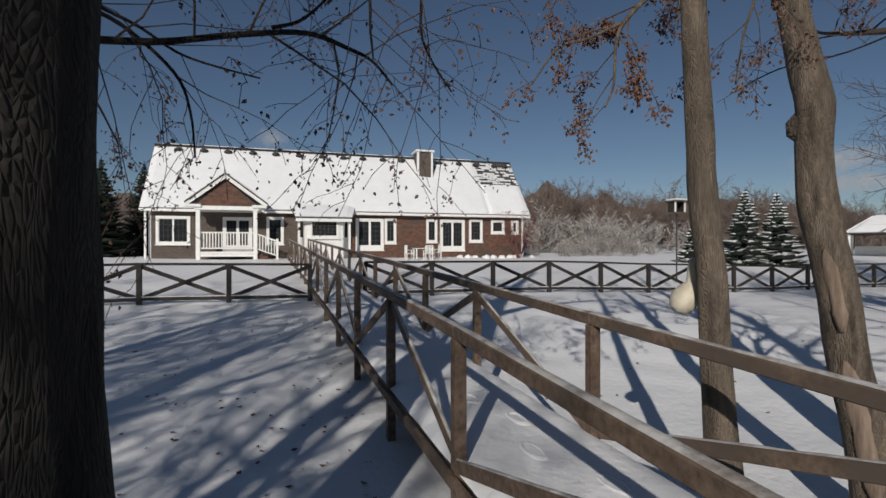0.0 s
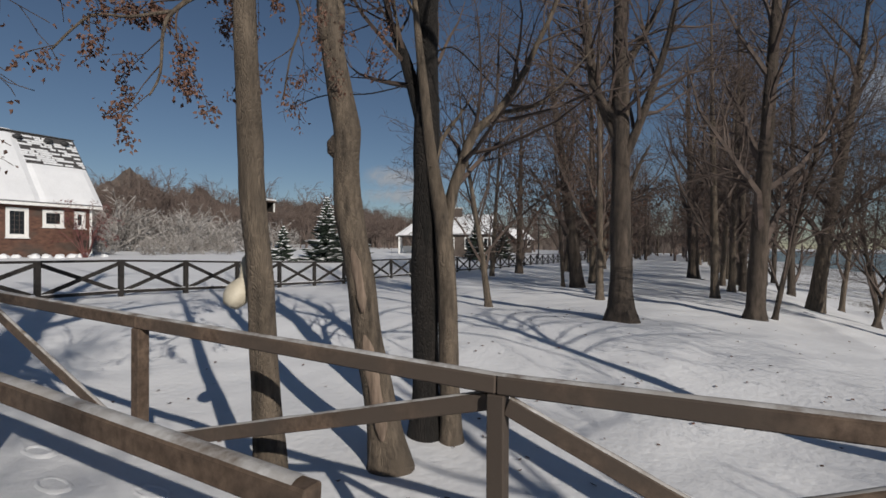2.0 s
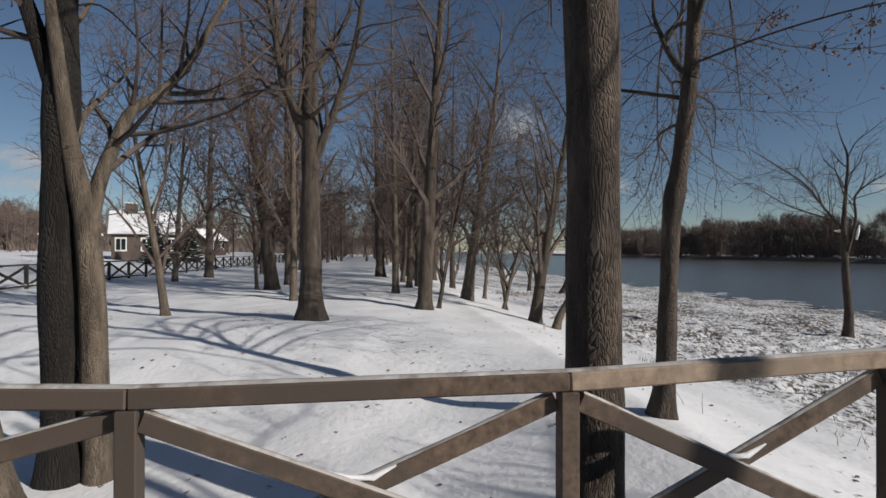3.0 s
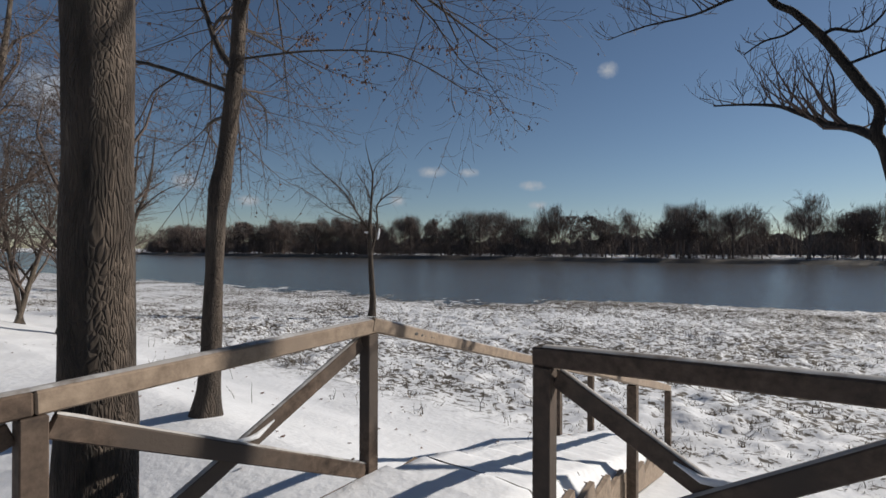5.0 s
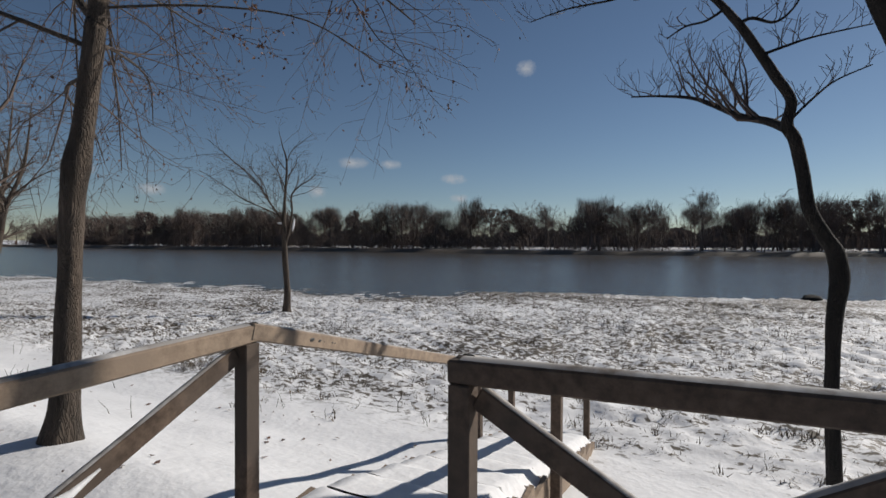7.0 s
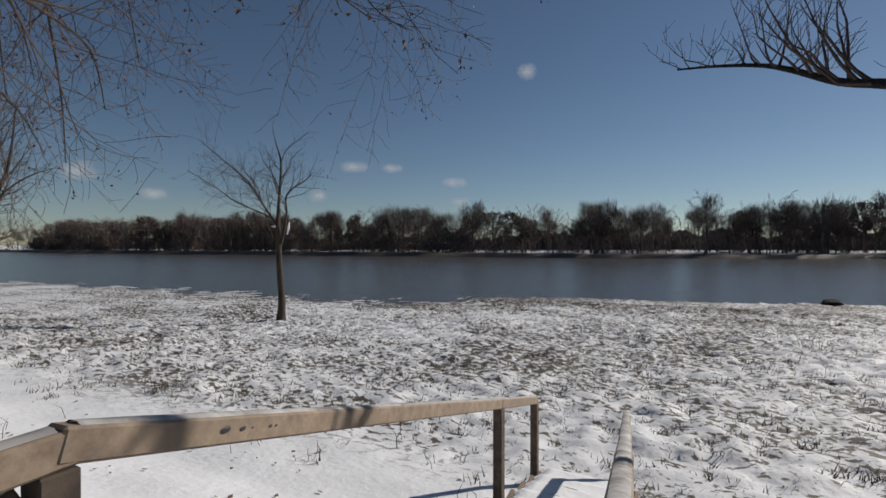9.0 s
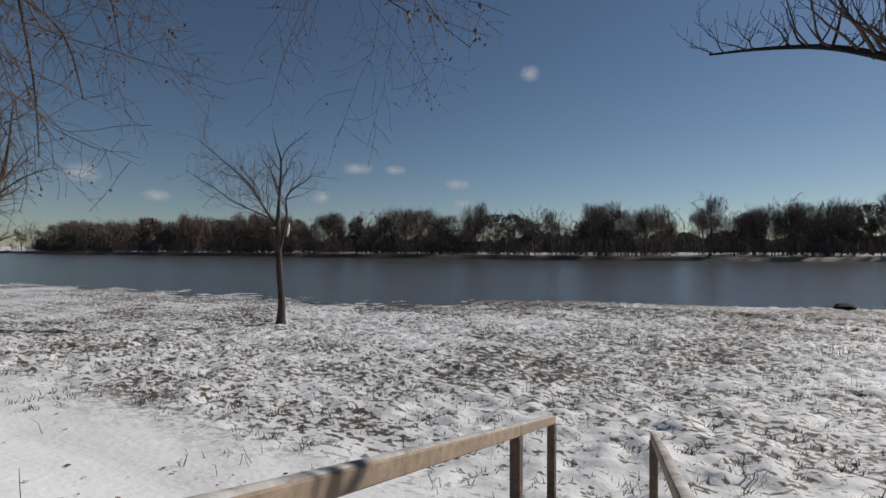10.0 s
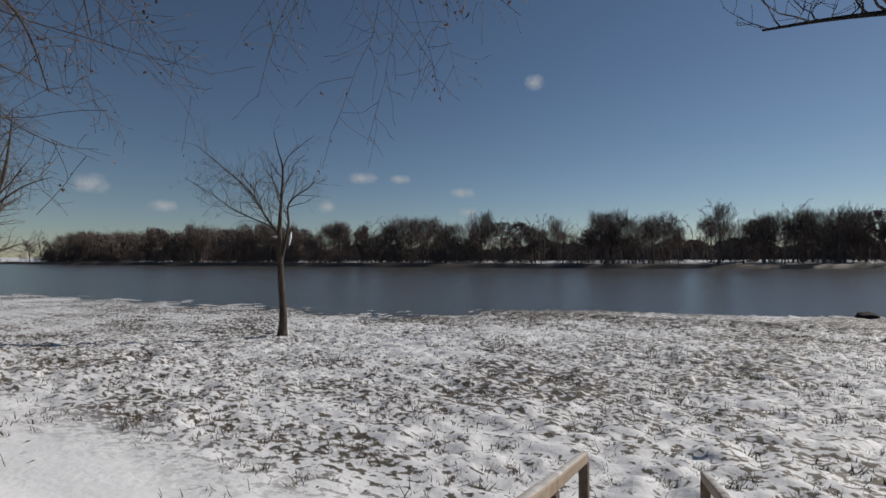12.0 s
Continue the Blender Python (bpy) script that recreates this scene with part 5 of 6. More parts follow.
tree("meadow_tree", "small lone bare tree on the meadow with a spreading crown", b, [(0, 0, 0)] + rel(b, [(17.03, -22.88, -1.2), (17.11, -22.84, 0.11), (17.16, -22.82, 1.42), (17.18, -22.8, 2.33), (17.16, -22.82, 3.25), (17.11, -22.84, 4.01), (17.06, -22.87, 5.32), (17.26, -22.77, 6.17), (17.41, -22.69, 6.9)]), [0.2, 0.165, 0.14, 0.125, 0.1, 0.08, 0.065, 0.045, 0.025, 0.01], M_bark, 20,
     limbs=[(rel(b, [(17.17, -22.8, 2.3), (17.76, -22.5, 3.24), (18.44, -22.15, 4.41), (19.25, -21.73, 5.2), (20.53, -21.06, 6.42)]), 0.055), (rel(b, [(17.18, -22.79, 2.2), (17.54, -22.62, 2.73), (18.93, -21.9, 3.44), (19.83, -21.43, 4.15), (20.99, -20.83, 4.94)]), 0.045), (rel(b, [(17.11, -22.84, 3.96), (17.43, -22.67, 4.81), (17.76, -22.5, 5.32), (17.99, -22.39, 6.0)]), 0.03), (rel(b, [(17.1, -22.86, 1.2), (16.83, -22.99, 2.73), (16.85, -22.98, 3.64), (16.53, -23.15, 4.1), (16.02, -23.41, 4.47), (15.79, -23.53, 4.76)]), 0.06),
            (rel(b, [(17.05, -22.87, 5.3), (16.83, -22.99, 5.89), (16.32, -23.25, 6.37), (15.82, -23.51, 6.8)]), 0.028), (rel(b, [(17.08, -22.86, 4.5), (16.7, -23.05, 5.09), (16.58, -23.12, 5.52), (16.2, -23.32, 5.95)]), 0.026), (rel(b, [(17.84, -22.46, 3.39), (18.09, -22.33, 4.24), (18.6, -22.07, 4.95), (18.54, -22.1, 5.8)]), 0.025), (rel(b, [(17.11, -22.84, 4.0), (17.3, -23.4, 4.9), (17.4, -23.9, 5.8)]), 0.028), (rel(b, [(17.11, -22.84, 3.6), (16.9, -22.2, 4.6), (16.8, -21.8, 5.6)]), 0.028)],
     n_limbs=2, first=0.75, limb_len=1.6, density=(0, 4.6, 6.0, 5), flare=1.2, rise=1.2, droop=(0, 0.05, 0.06, 0.03))
lone = scene.objects["meadow_tree"]
for p, q in (((17.28, -22.95, 2.25), (17.62, -22.8, 2.3)), ((17.24, -22.95, 2.6), (17.28, -22.95, 3.0)), ((16.9, -23.1, 1.9), (16.78, -23.12, 2.5))):
    V, F = [], []
    tube(rel(b, [p, tuple((a_ + c_) / 2 for a_, c_ in zip(p, q)), q]), [0.03, 0.06, 0.02], 6, V, F)
    link_mesh("snow_patch", V, F, M_snow, lone, smooth=True, label="snow caught on a branch stub")

# the row of trees along the bank
V_UP = lambda h, dx=0.0, dy=0.0: [(0, 0, 0), (dx * 0.2, dy * 0.2, h * 0.2), (dx * 0.55, dy * 0.5, h * 0.45), (dx * 0.8, dy * 0.8, h * 0.7), (dx, dy, h)]
taper = lambda r0: [r0, r0 * 0.82, r0 * 0.62, r0 * 0.36, r0 * 0.08]
b = (10.55, -1.95)
tree("broad_tree", "tall grey tree with a broad foot and steep upright limbs", b, V_UP(14, 0.1, 0.1), taper(0.27), M_bark, 31, limbs=[([(0, 0, 4.0), (0.1, 0.5, 5.2), (0.1, 0.8, 7), (0.2, 1.2, 11)], 0.13), ([(0, 0, 3.6), (0.0, -0.55, 5.0), (0.0, -1.1, 7), (0.1, -1.4, 10)], 0.12), ([(0, 0, 2.6), (0, -0.35, 3.5), (0, -0.6, 4.0)], 0.07)], n_limbs=8, limb_len=5, rise=1.4, flare=1.6, density=(0, 3.2, 4.4, 4.2))
row = [("leaning_sapling", (11.7, 1.75), V_UP(7, 0.2, 1.1), 0.105, 0), ("row_tree", (15.0, -5.0), V_UP(15, 0, -0.7), 0.25, 0), ("row_tree", (21.8, -7.6), V_UP(14, 0.3, -1.8), 0.27, 0), ("row_tree", (16.3, -9.2), V_UP(10, 0, -1.5), 0.22, 0),
       ("row_tree", (20.2, -9.0), V_UP(6, 0.2, -1.4), 0.1, 0), ("row_tree", (20.2, -9.1), V_UP(6, 0.2, 0.7), 0.09, 0), ("row_tree", (20.2, -4.2), V_UP(13, 0, 0.2), 0.16, 0), ("row_tree", (21.2, 1.2), V_UP(13, 0.3, 1.5), 0.3, 3200), ("row_tree", (24.1, 1.0), V_UP(14, 0, 0.2), 0.22, 3200), ("row_tree", (21.0, 1.8), V_UP(9, 0, 0.5), 0.09, 800),
       ("row_tree", (16.7, -0.5), V_UP(12, 0, 0.1), 0.14, 0), ("row_tree", (16.0, -5.6), V_UP(9, 0, -1.6), 0.08, 0), ("row_tree", (25.5, -9.2), V_UP(8, 0, -0.8), 0.12, 0), ("row_tree", (26.0, -5.6), V_UP(14, 0, 0.3), 0.18, 0), ("row_tree", (24.5, -5.0), V_UP(13, 0, -0.3), 0.16, 0), ("row_tree", (33.0, -3.5), V_UP(14, 0.2, 0.4), 0.34, 0), ("row_tree", (44.0, -21.0), V_UP(14, -1.5, -1.0), 0.26, 0), ("row_tree", (38.0, -15.5), V_UP(10, 0, -1.0), 0.17, 0)]
for i, (nm, bb, pth, r0, lv) in enumerate(row):
    tree(nm, "bare winter tree in the row along the river bank" if not lv else "bare tree in the bank row still holding rusty leaves", bb, pth, taper(r0), M_bark if i % 2 else M_bark_grey, 40 + i, n_limbs=15, first=0.32, limb_len=4.8, rise=1.15, split=False, leaves=lv, leaf_size=0.09, group="trees along the bank", density=(0, 4.4, 8.0, 5.5), flare=1.3, sliver=0.006)
rr = random.Random(8)
for i in range(76):
    x = 27 + i * 1.3 + rr.uniform(-1, 1)
    side = i % 3
    y = rr.uniform(-9.0, -4.0) if side else rr.uniform(2.5, 7.5)
    tree("row_tree", "bare winter tree in the row along the river bank", (x, y), V_UP(rr.uniform(11, 17), rr.uniform(-0.6, 0.6), rr.uniform(-0.6, 0.6)), taper(rr.uniform(0.12, 0.25)), M_bark if i % 2 else M_bark_grey, 70 + i, n_limbs=13, first=0.24, limb_len=4.8, rise=1.1, split=False, group="trees along the bank", density=(0, 3.2, 6.0, 4.5), last=3, flare=1.2, leaves=900 if i % 4 == 0 else 0, leaf_size=0.11, sliver=0.012)
# out-of-view trees added towards the sun to throw branch shade over the lawn
for i, (x, y) in enumerate(((-7.5, -6.5), (-9.5, -9.5), (-12.5, -6.0), (-14.5, -11), (-17, -7.5), (-20, -10), (-24, -7), (-28, -9), (-10, -13), (-16, -15), (-21, -5), (-13, -3.2), (-11.5, -8.2), (-9.2, -5.2), (-14, -8.6), (-11.2, -4.2), (-11.5, -20.0))):
    tree("bank_tree", "unseen bare tree on the bank behind the landing, shading the lawn", (x, y), V_UP(rr.uniform(10, 14), rr.uniform(-0.6, 0.6), rr.uniform(-0.6, 0.6)), taper(rr.uniform(0.14, 0.24)), M_bark, 170 + i, n_limbs=13, first=0.3, limb_len=4.8, rise=0.9, split=False, group="trees along the bank", density=(0, 3.4, 5.2, 4.4), flare=1.2, sliver=0.015)

b = (15.3, -9.65)
tree("bent_stump", "short bent trunk with broken top at the bank edge", b, [(0, 0, 0), (0.1, -0.2, 0.5), (0.2, -0.65, 1.2), (0.3, -0.9, 1.9), (0.3, -0.8, 2.4)], [0.15, 0.13, 0.12, 0.09, 0.03], M_bark_grey, 29, n_limbs=3, first=0.6, limb_len=0.8, flare=1.2, density=(0, 3, 3, 3))


# ---- far woods ----
def proto(seed, h, r0, n_limbs, limb_len, last, density, rise, first, sliver=0.032):
    w = Wood(seed, sliver)
    w.flat = True
    pts = grow(w, (0, 0, -0.5), (0, 0, 1), h, r0, 0, 0, density, (0.25, 0.1, 0.06, 0.03))
    w.V[0], w.F[0] = [], []
    tube(pts, [r0 * (1 - 0.9 * i / (len(pts) - 1)) for i in range(len(pts))], 5, w.V[0], w.F[0])
    for i in range(n_limbs):
        u = first + (0.97 - first) * i / n_limbs
        f = u * (len(pts) - 1)
        k = min(int(f), len(pts) - 2)
        a = i * 2.4 + w.r.uniform(-0.5, 0.5)
        d = Vector((math.cos(a), math.sin(a), rise * w.r.uniform(0.6, 1.3))).normalized()
        grow(w, pts[k].lerp(pts[k + 1], f - k), d, limb_len * w.r.uniform(0.7, 1.15) * (1.15 - 0.55 * u), max(0.03, r0 * 0.4 * (1.1 - u)), 1, last, density, (0.1, 0.1, 0.05, 0.03))
    V, F = [], []
    for lv in sorted(w.V):
        o = len(V)
        V += w.V[lv]
        F += [tuple(x + o for x in fc) for fc in w.F[lv]]
    F3 = [t for fc in F for t in ([fc] if len(fc) == 3 else [(fc[0], fc[i], fc[i + 1]) for i in range(1, len(fc) - 1)])]
    return np.array(V), np.array(F3)


FAR_PROTOS = [proto(200 + i, 10.5 + i % 4, 0.2, 13, 5.0, 3, (0, 2.2, 2.3, 0), (0.8, 1.1, 0.6)[i % 3], 0.17) for i in range(6)]
BRUSH_PROTOS = [proto(300 + i, 3.0, 0.06, 12, 2.6, 3, (0, 3.0, 3.6, 0), 0.7, 0.02, 0.032) for i in range(3)]


def scatter(name, label, protos, places, material, category="woods"):
    r = np.random.default_rng(17)
    Vs, Fs, o = [], [], 0
    for (x, y, s) in places:
        pv, pf = protos[r.integers(len(protos))]
        a = r.uniform(0, 6.28)
        c, sn = math.cos(a), math.sin(a)
        sw = s * r.uniform(0.9, 1.2)
        q = np.stack([(pv[:, 0] * c - pv[:, 1] * sn) * sw + x, (pv[:, 0] * sn + pv[:, 1] * c) * sw + y, pv[:, 2] * s + float(ground_z(x, y))], -1)
        Vs.append(q), Fs.append(pf + o)
        o += len(pv)
    Vs, Fs = np.concatenate(Vs), np.concatenate(Fs)
    me = bpy.data.meshes.new(name)
    me.vertices.add(len(Vs)), me.loops.add(len(Fs) * 3), me.polygons.add(len(Fs))
    me.vertices.foreach_set("co", Vs.reshape(-1).astype(np.float32))
    me.loops.foreach_set("vertex_index", Fs.reshape(-1).astype(np.int32))
    me.polygons.foreach_set("loop_start", np.arange(0, len(Fs) * 3, 3, dtype=np.int32))
    me.update(calc_edges=True)
    me.materials.append(material)
    return tagged(new(name, me), label, category, kind="stuff")


fr = np.random.default_rng(21)


def far_row(n, lo, hi, s0, s1, x0=-330, x1=420):
    out = []
    for _ in range(n):
        x = fr.uniform(x0, x1)
        y = float(lerp_table(x, FAR_X, FAR_Y)) - fr.uniform(lo, hi)
        out.append((x, y, fr.uniform(s0, s1)))
    return out


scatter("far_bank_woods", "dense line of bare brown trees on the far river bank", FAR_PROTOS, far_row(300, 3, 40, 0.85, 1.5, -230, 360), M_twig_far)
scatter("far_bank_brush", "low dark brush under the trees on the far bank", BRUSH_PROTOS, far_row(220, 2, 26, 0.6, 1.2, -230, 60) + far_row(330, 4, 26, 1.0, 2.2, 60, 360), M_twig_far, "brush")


def full_crown(seed, n, h, wide, length, width, upright):
    """A far tree whose fine twigs or dry leaves close into an oval, uneven crown."""
    r = np.random.default_rng(seed)
    lobes = np.stack([r.uniform(-wide * 0.55, wide * 0.55, 9), r.uniform(-wide * 0.55, wide * 0.55, 9), r.uniform(h * 0.42, h * 0.86, 9)], -1)
    size = r.uniform(0.3, 0.55, 9) * wide
    k = r.integers(0, 9, n)
    d = r.normal(size=(n, 3))
    d /= np.linalg.norm(d, axis=1)[:, None]
    p = lobes[k] + d * size[k][:, None] * r.uniform(0.2, 1.0, n)[:, None] ** 0.6
    g = p - np.array([0, 0, h * 0.3])
    g = g / np.linalg.norm(g, axis=1)[:, None] + r.normal(0, 0.3, (n, 3)) + np.array([0, 0, upright])
    g /= np.linalg.norm(g, axis=1)[:, None]
    side = np.cross(g, r.normal(size=(n, 3)))
    side /= np.linalg.norm(side, axis=1)[:, None]
    ln = length * r.uniform(0.5, 1.3, n)[:, None]
    V = np.stack([p - side * width, p + side * width, p + g * ln], 1).reshape(-1, 3)
    F = np.arange(n * 3).reshape(-1, 3)
    a = np.linspace(0, 2 * np.pi, 6)[:5]
    T = np.concatenate([np.stack([np.cos(a) * q, np.sin(a) * q, np.full(5, z)], -1) for q, z in ((0.26, -0.5), (0.09, h * 0.75))])
    o = len(V)
    TF = [t for i in range(5) for t in ((o + i, o + (i + 1) % 5, o + 5 + i), (o + (i + 1) % 5, o + 5 + (i + 1) % 5, o + 5 + i))]
    return np.concatenate([V, T]), np.concatenate([F, np.array(TF)])


FULL_PROTOS = [full_crown(400 + i, 1300, 12 + i % 3, 3.6, 1.7, 0.029, 0.7) for i in range(4)]
OAK_PROTOS = [full_crown(420 + i, 1200, 11 + i % 2, 3.4, 0.5, 0.16, 0.0) for i in range(3)]
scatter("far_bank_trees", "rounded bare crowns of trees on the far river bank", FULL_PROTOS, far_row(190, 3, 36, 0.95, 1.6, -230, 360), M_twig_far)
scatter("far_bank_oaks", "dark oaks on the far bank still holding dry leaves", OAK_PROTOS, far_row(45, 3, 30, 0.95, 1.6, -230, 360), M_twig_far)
hill = []
for _ in range(260):
    x = fr.uniform(14, 150)
    hill.append((x, 62 + fr.uniform(0, 60) - 0.12 * x, fr.uniform(0.55, 0.95)))
for _ in range(60):
    hill.append((fr.uniform(-60, 14), 70 + fr.uniform(0, 40), fr.uniform(0.5, 0.7)))
for _ in range(80):
    x = fr.uniform(95, 190)
    hill.append((x, fr.uniform(-4, 60), fr.uniform(0.7, 1.2)))
for _ in range(50):
    hill.append((fr.uniform(75, 170), fr.uniform(-14, 12), fr.uniform(0.8, 1.3)))
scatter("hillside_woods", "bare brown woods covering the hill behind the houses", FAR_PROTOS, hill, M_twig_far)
brush = [(fr.uniform(17, 42), fr.uniform(36, 52), fr.uniform(0.7, 1.5)) for _ in range(60)] + [(fr.uniform(17, 30), fr.uniform(30, 34), fr.uniform(0.25, 0.5)) for _ in range(30)]
M_frost = mat("frosted_brush", (0.1, 0.08, 0.065), (0.5, 0.48, 0.46), scale=0.9, bump=0)
scatter("hillside_trees", "rounded bare crowns among the woods on the hill", FULL_PROTOS, [(fr.uniform(5, 150), fr.uniform(70, 110), fr.uniform(0.5, 0.8)) for _ in range(90)] + [(fr.uniform(12, 125), fr.uniform(58, 76), fr.uniform(0.4, 0.6)) for _ in range(110)], M_twig_far)
scatter("frosted_brush", "tangled brush dusted with snow beside the house", BRUSH_PROTOS, brush, M_frost, "brush")

# the depth of the woods behind the first rows of trees: a long thicket with a ragged crown line
M_thicket = mat("woods_thicket", (0.05, 0.04, 0.034), (0.14, 0.112, 0.095), scale=0.9, bump=1.0, bump_scale=1.6, stretch=(1, 1, 0.3), dist=0.4)


def thicket(name, label, line, height, seed, step=0.7):
    r = random.Random(seed)
    V, F = [], []
    n = 0
    for (xa, ya), (xb, yb) in zip(line[:-1], line[1:]):
        k = int(math.hypot(xb - xa, yb - ya) / step)
        for i in range(k):
            x, y = xa + (xb - xa) * i / k, ya + (yb - ya) * i / k
            s = n * step
            crown = 0.64 + 0.3 * noise.noise(Vector((s / 23, seed, 0))) + 0.32 * noise.noise(Vector((s / 8, seed, 4))) + 0.12 * noise.noise(Vector((s / 2.6, seed, 8))) + r.uniform(-0.04, 0.04)
            h, z = height * max(crown, 0.28), float(ground_z(x, y))
            for fy, fz in ((2.2, -0.6), (1.6 + r.uniform(-0.8, 0.8), 0.4), (0.9 + r.uniform(-0.8, 0.8), 0.75), (0.0, 1.0), (-2.5, 0.5), (-3.0, -0.6)):
                V.append((x, y + fy * (1 if y < 0 else -1), z + (fz * h if fz > 0 else fz)))
            if n:
                o = (n - 1) * 6
                F += [(o + j, o + j + 1, o + j + 7, o + j + 6) for j in range(5)]
            n += 1
    return tagged(link_mesh(name, V, F, M_thicket), label, "woods", kind="stuff")


thicket("far_bank_thicket", "deep brown woods along the far river bank", [(x, float(lerp_table(x, FAR_X, FAR_Y)) - 46) for x in (-300, -230, -120, -9, 50, 99, 200, 319, 420)], 11, 5)
thicket("hill_thicket", "deep brown woods on the hill behind the houses", [(-60, 112), (14, 112), (80, 104), (150, 88), (185, 60), (195, 0)], 11, 9)
thicket("hill_foot_thicket", "brown woods along the foot of the hill", [(12, 88), (60, 78), (105, 60), (140, 34), (150, 8)], 5, 14)


# ---- evergreens ----
def spruce(base, h, seed, snowy, label):
    r = random.Random(seed)
    bz = gz(*base)
    t = thing("spruce_tree", label, "tree", (*base, bz), group="spruces")
    V, F = [], []
    tube([(0, 0, -0.2), (0, 0, h)], [h * 0.025, 0.02], 8, V, F)
    link_mesh("trunk", V, F, M_bark_dark_shaded, t)
    V, F, SV, SF = [], [], [], []
    tiers = int(h * 5)
    for i in range(tiers):
        z = h * (0.06 + 0.93 * i / tiers)
        rad = (h - z) * (0.45 if snowy else 0.36) * (1 + 0.16 * math.sin(i * 2.1 + seed)) + 0.08
        for k in range(int(7 + rad * 5)):
            a = r.uniform(0, 6.28)
            ln = rad * r.uniform(0.7, 1.12)
            d, s = Vector((math.cos(a), math.sin(a), 0)), Vector((-math.sin(a), math.cos(a), 0))
            wd = ln * 0.22 + 0.05
            p0, drop = Vector((0, 0, z)), -0.28 * ln
            tip = p0 + d * ln + Vector((0, 0, drop + 0.12 * ln))
            mid = p0 + d * ln * 0.6 + Vector((0, 0, drop * 0.75))
            o = len(V)
            V += [tuple(c) for c in (p0, mid + s * wd + Vector((0, 0, -0.05)), tip, mid - s * wd + Vector((0, 0, -0.05)), mid + Vector((0, 0, 0.05)), mid + Vector((0, 0, -0.16)))]
            F += [(o, o + 1, o + 4), (o + 1, o + 2, o + 4), (o + 2, o + 3, o + 4), (o + 3, o, o + 4), (o, o + 5, o + 1), (o + 1, o + 5, o + 2), (o + 2, o + 5, o + 3), (o + 3, o + 5, o)]
            if r.random() < snowy:
                q = len(SV)
                up = Vector((0, 0, 0.045))
                m2 = p0.lerp(mid, 0.55)
                SV += [tuple(c) for c in (m2 + up, mid + s * wd * 0.85 + up * 0.3, tip.lerp(mid, 0.12) + up, mid - s * wd * 0.85 + up * 0.3, mid + up * 2.6)]
                SF += [(q, q + 1, q + 4), (q + 1, q + 2, q + 4), (q + 2, q + 3, q + 4), (q + 3, q, q + 4)]
    link_mesh("crown", V, F, M_conifer, t, label="dark layered needle boughs")
    if SV:
        tagged(link_mesh("snow_load", SV, SF, M_snow, t, label="snow lying on the boughs"), kind="stuff")
    return t


spruce((-12.6, 37.5), 7.0, 1, 0.0, "dark green spruce behind the house corner")
spruce((-14.6, 36.0), 6.5, 2, 0.0, "dark green spruce behind the house corner")
spruce((-10.9, 42), 7.5, 3, 0.0, "dark green spruce behind the house corner")
spruce((28.4, 21.5), 5.0, 4, 0.9, "snow-laden spruce beyond the dark fence")
spruce((29.6, 20.2), 4.8, 5, 0.9, "snow-laden spruce beyond the dark fence")
spruce((25.6, 23.2), 2.6, 6, 0.7, "small snow-laden spruce beyond the fence")
spruce((48, 17.5), 4.2, 7, 0.35, "spruce in front of the pale house")
spruce((55.5, 17.0), 4.0, 8, 0.3, "spruce beside the pale house")


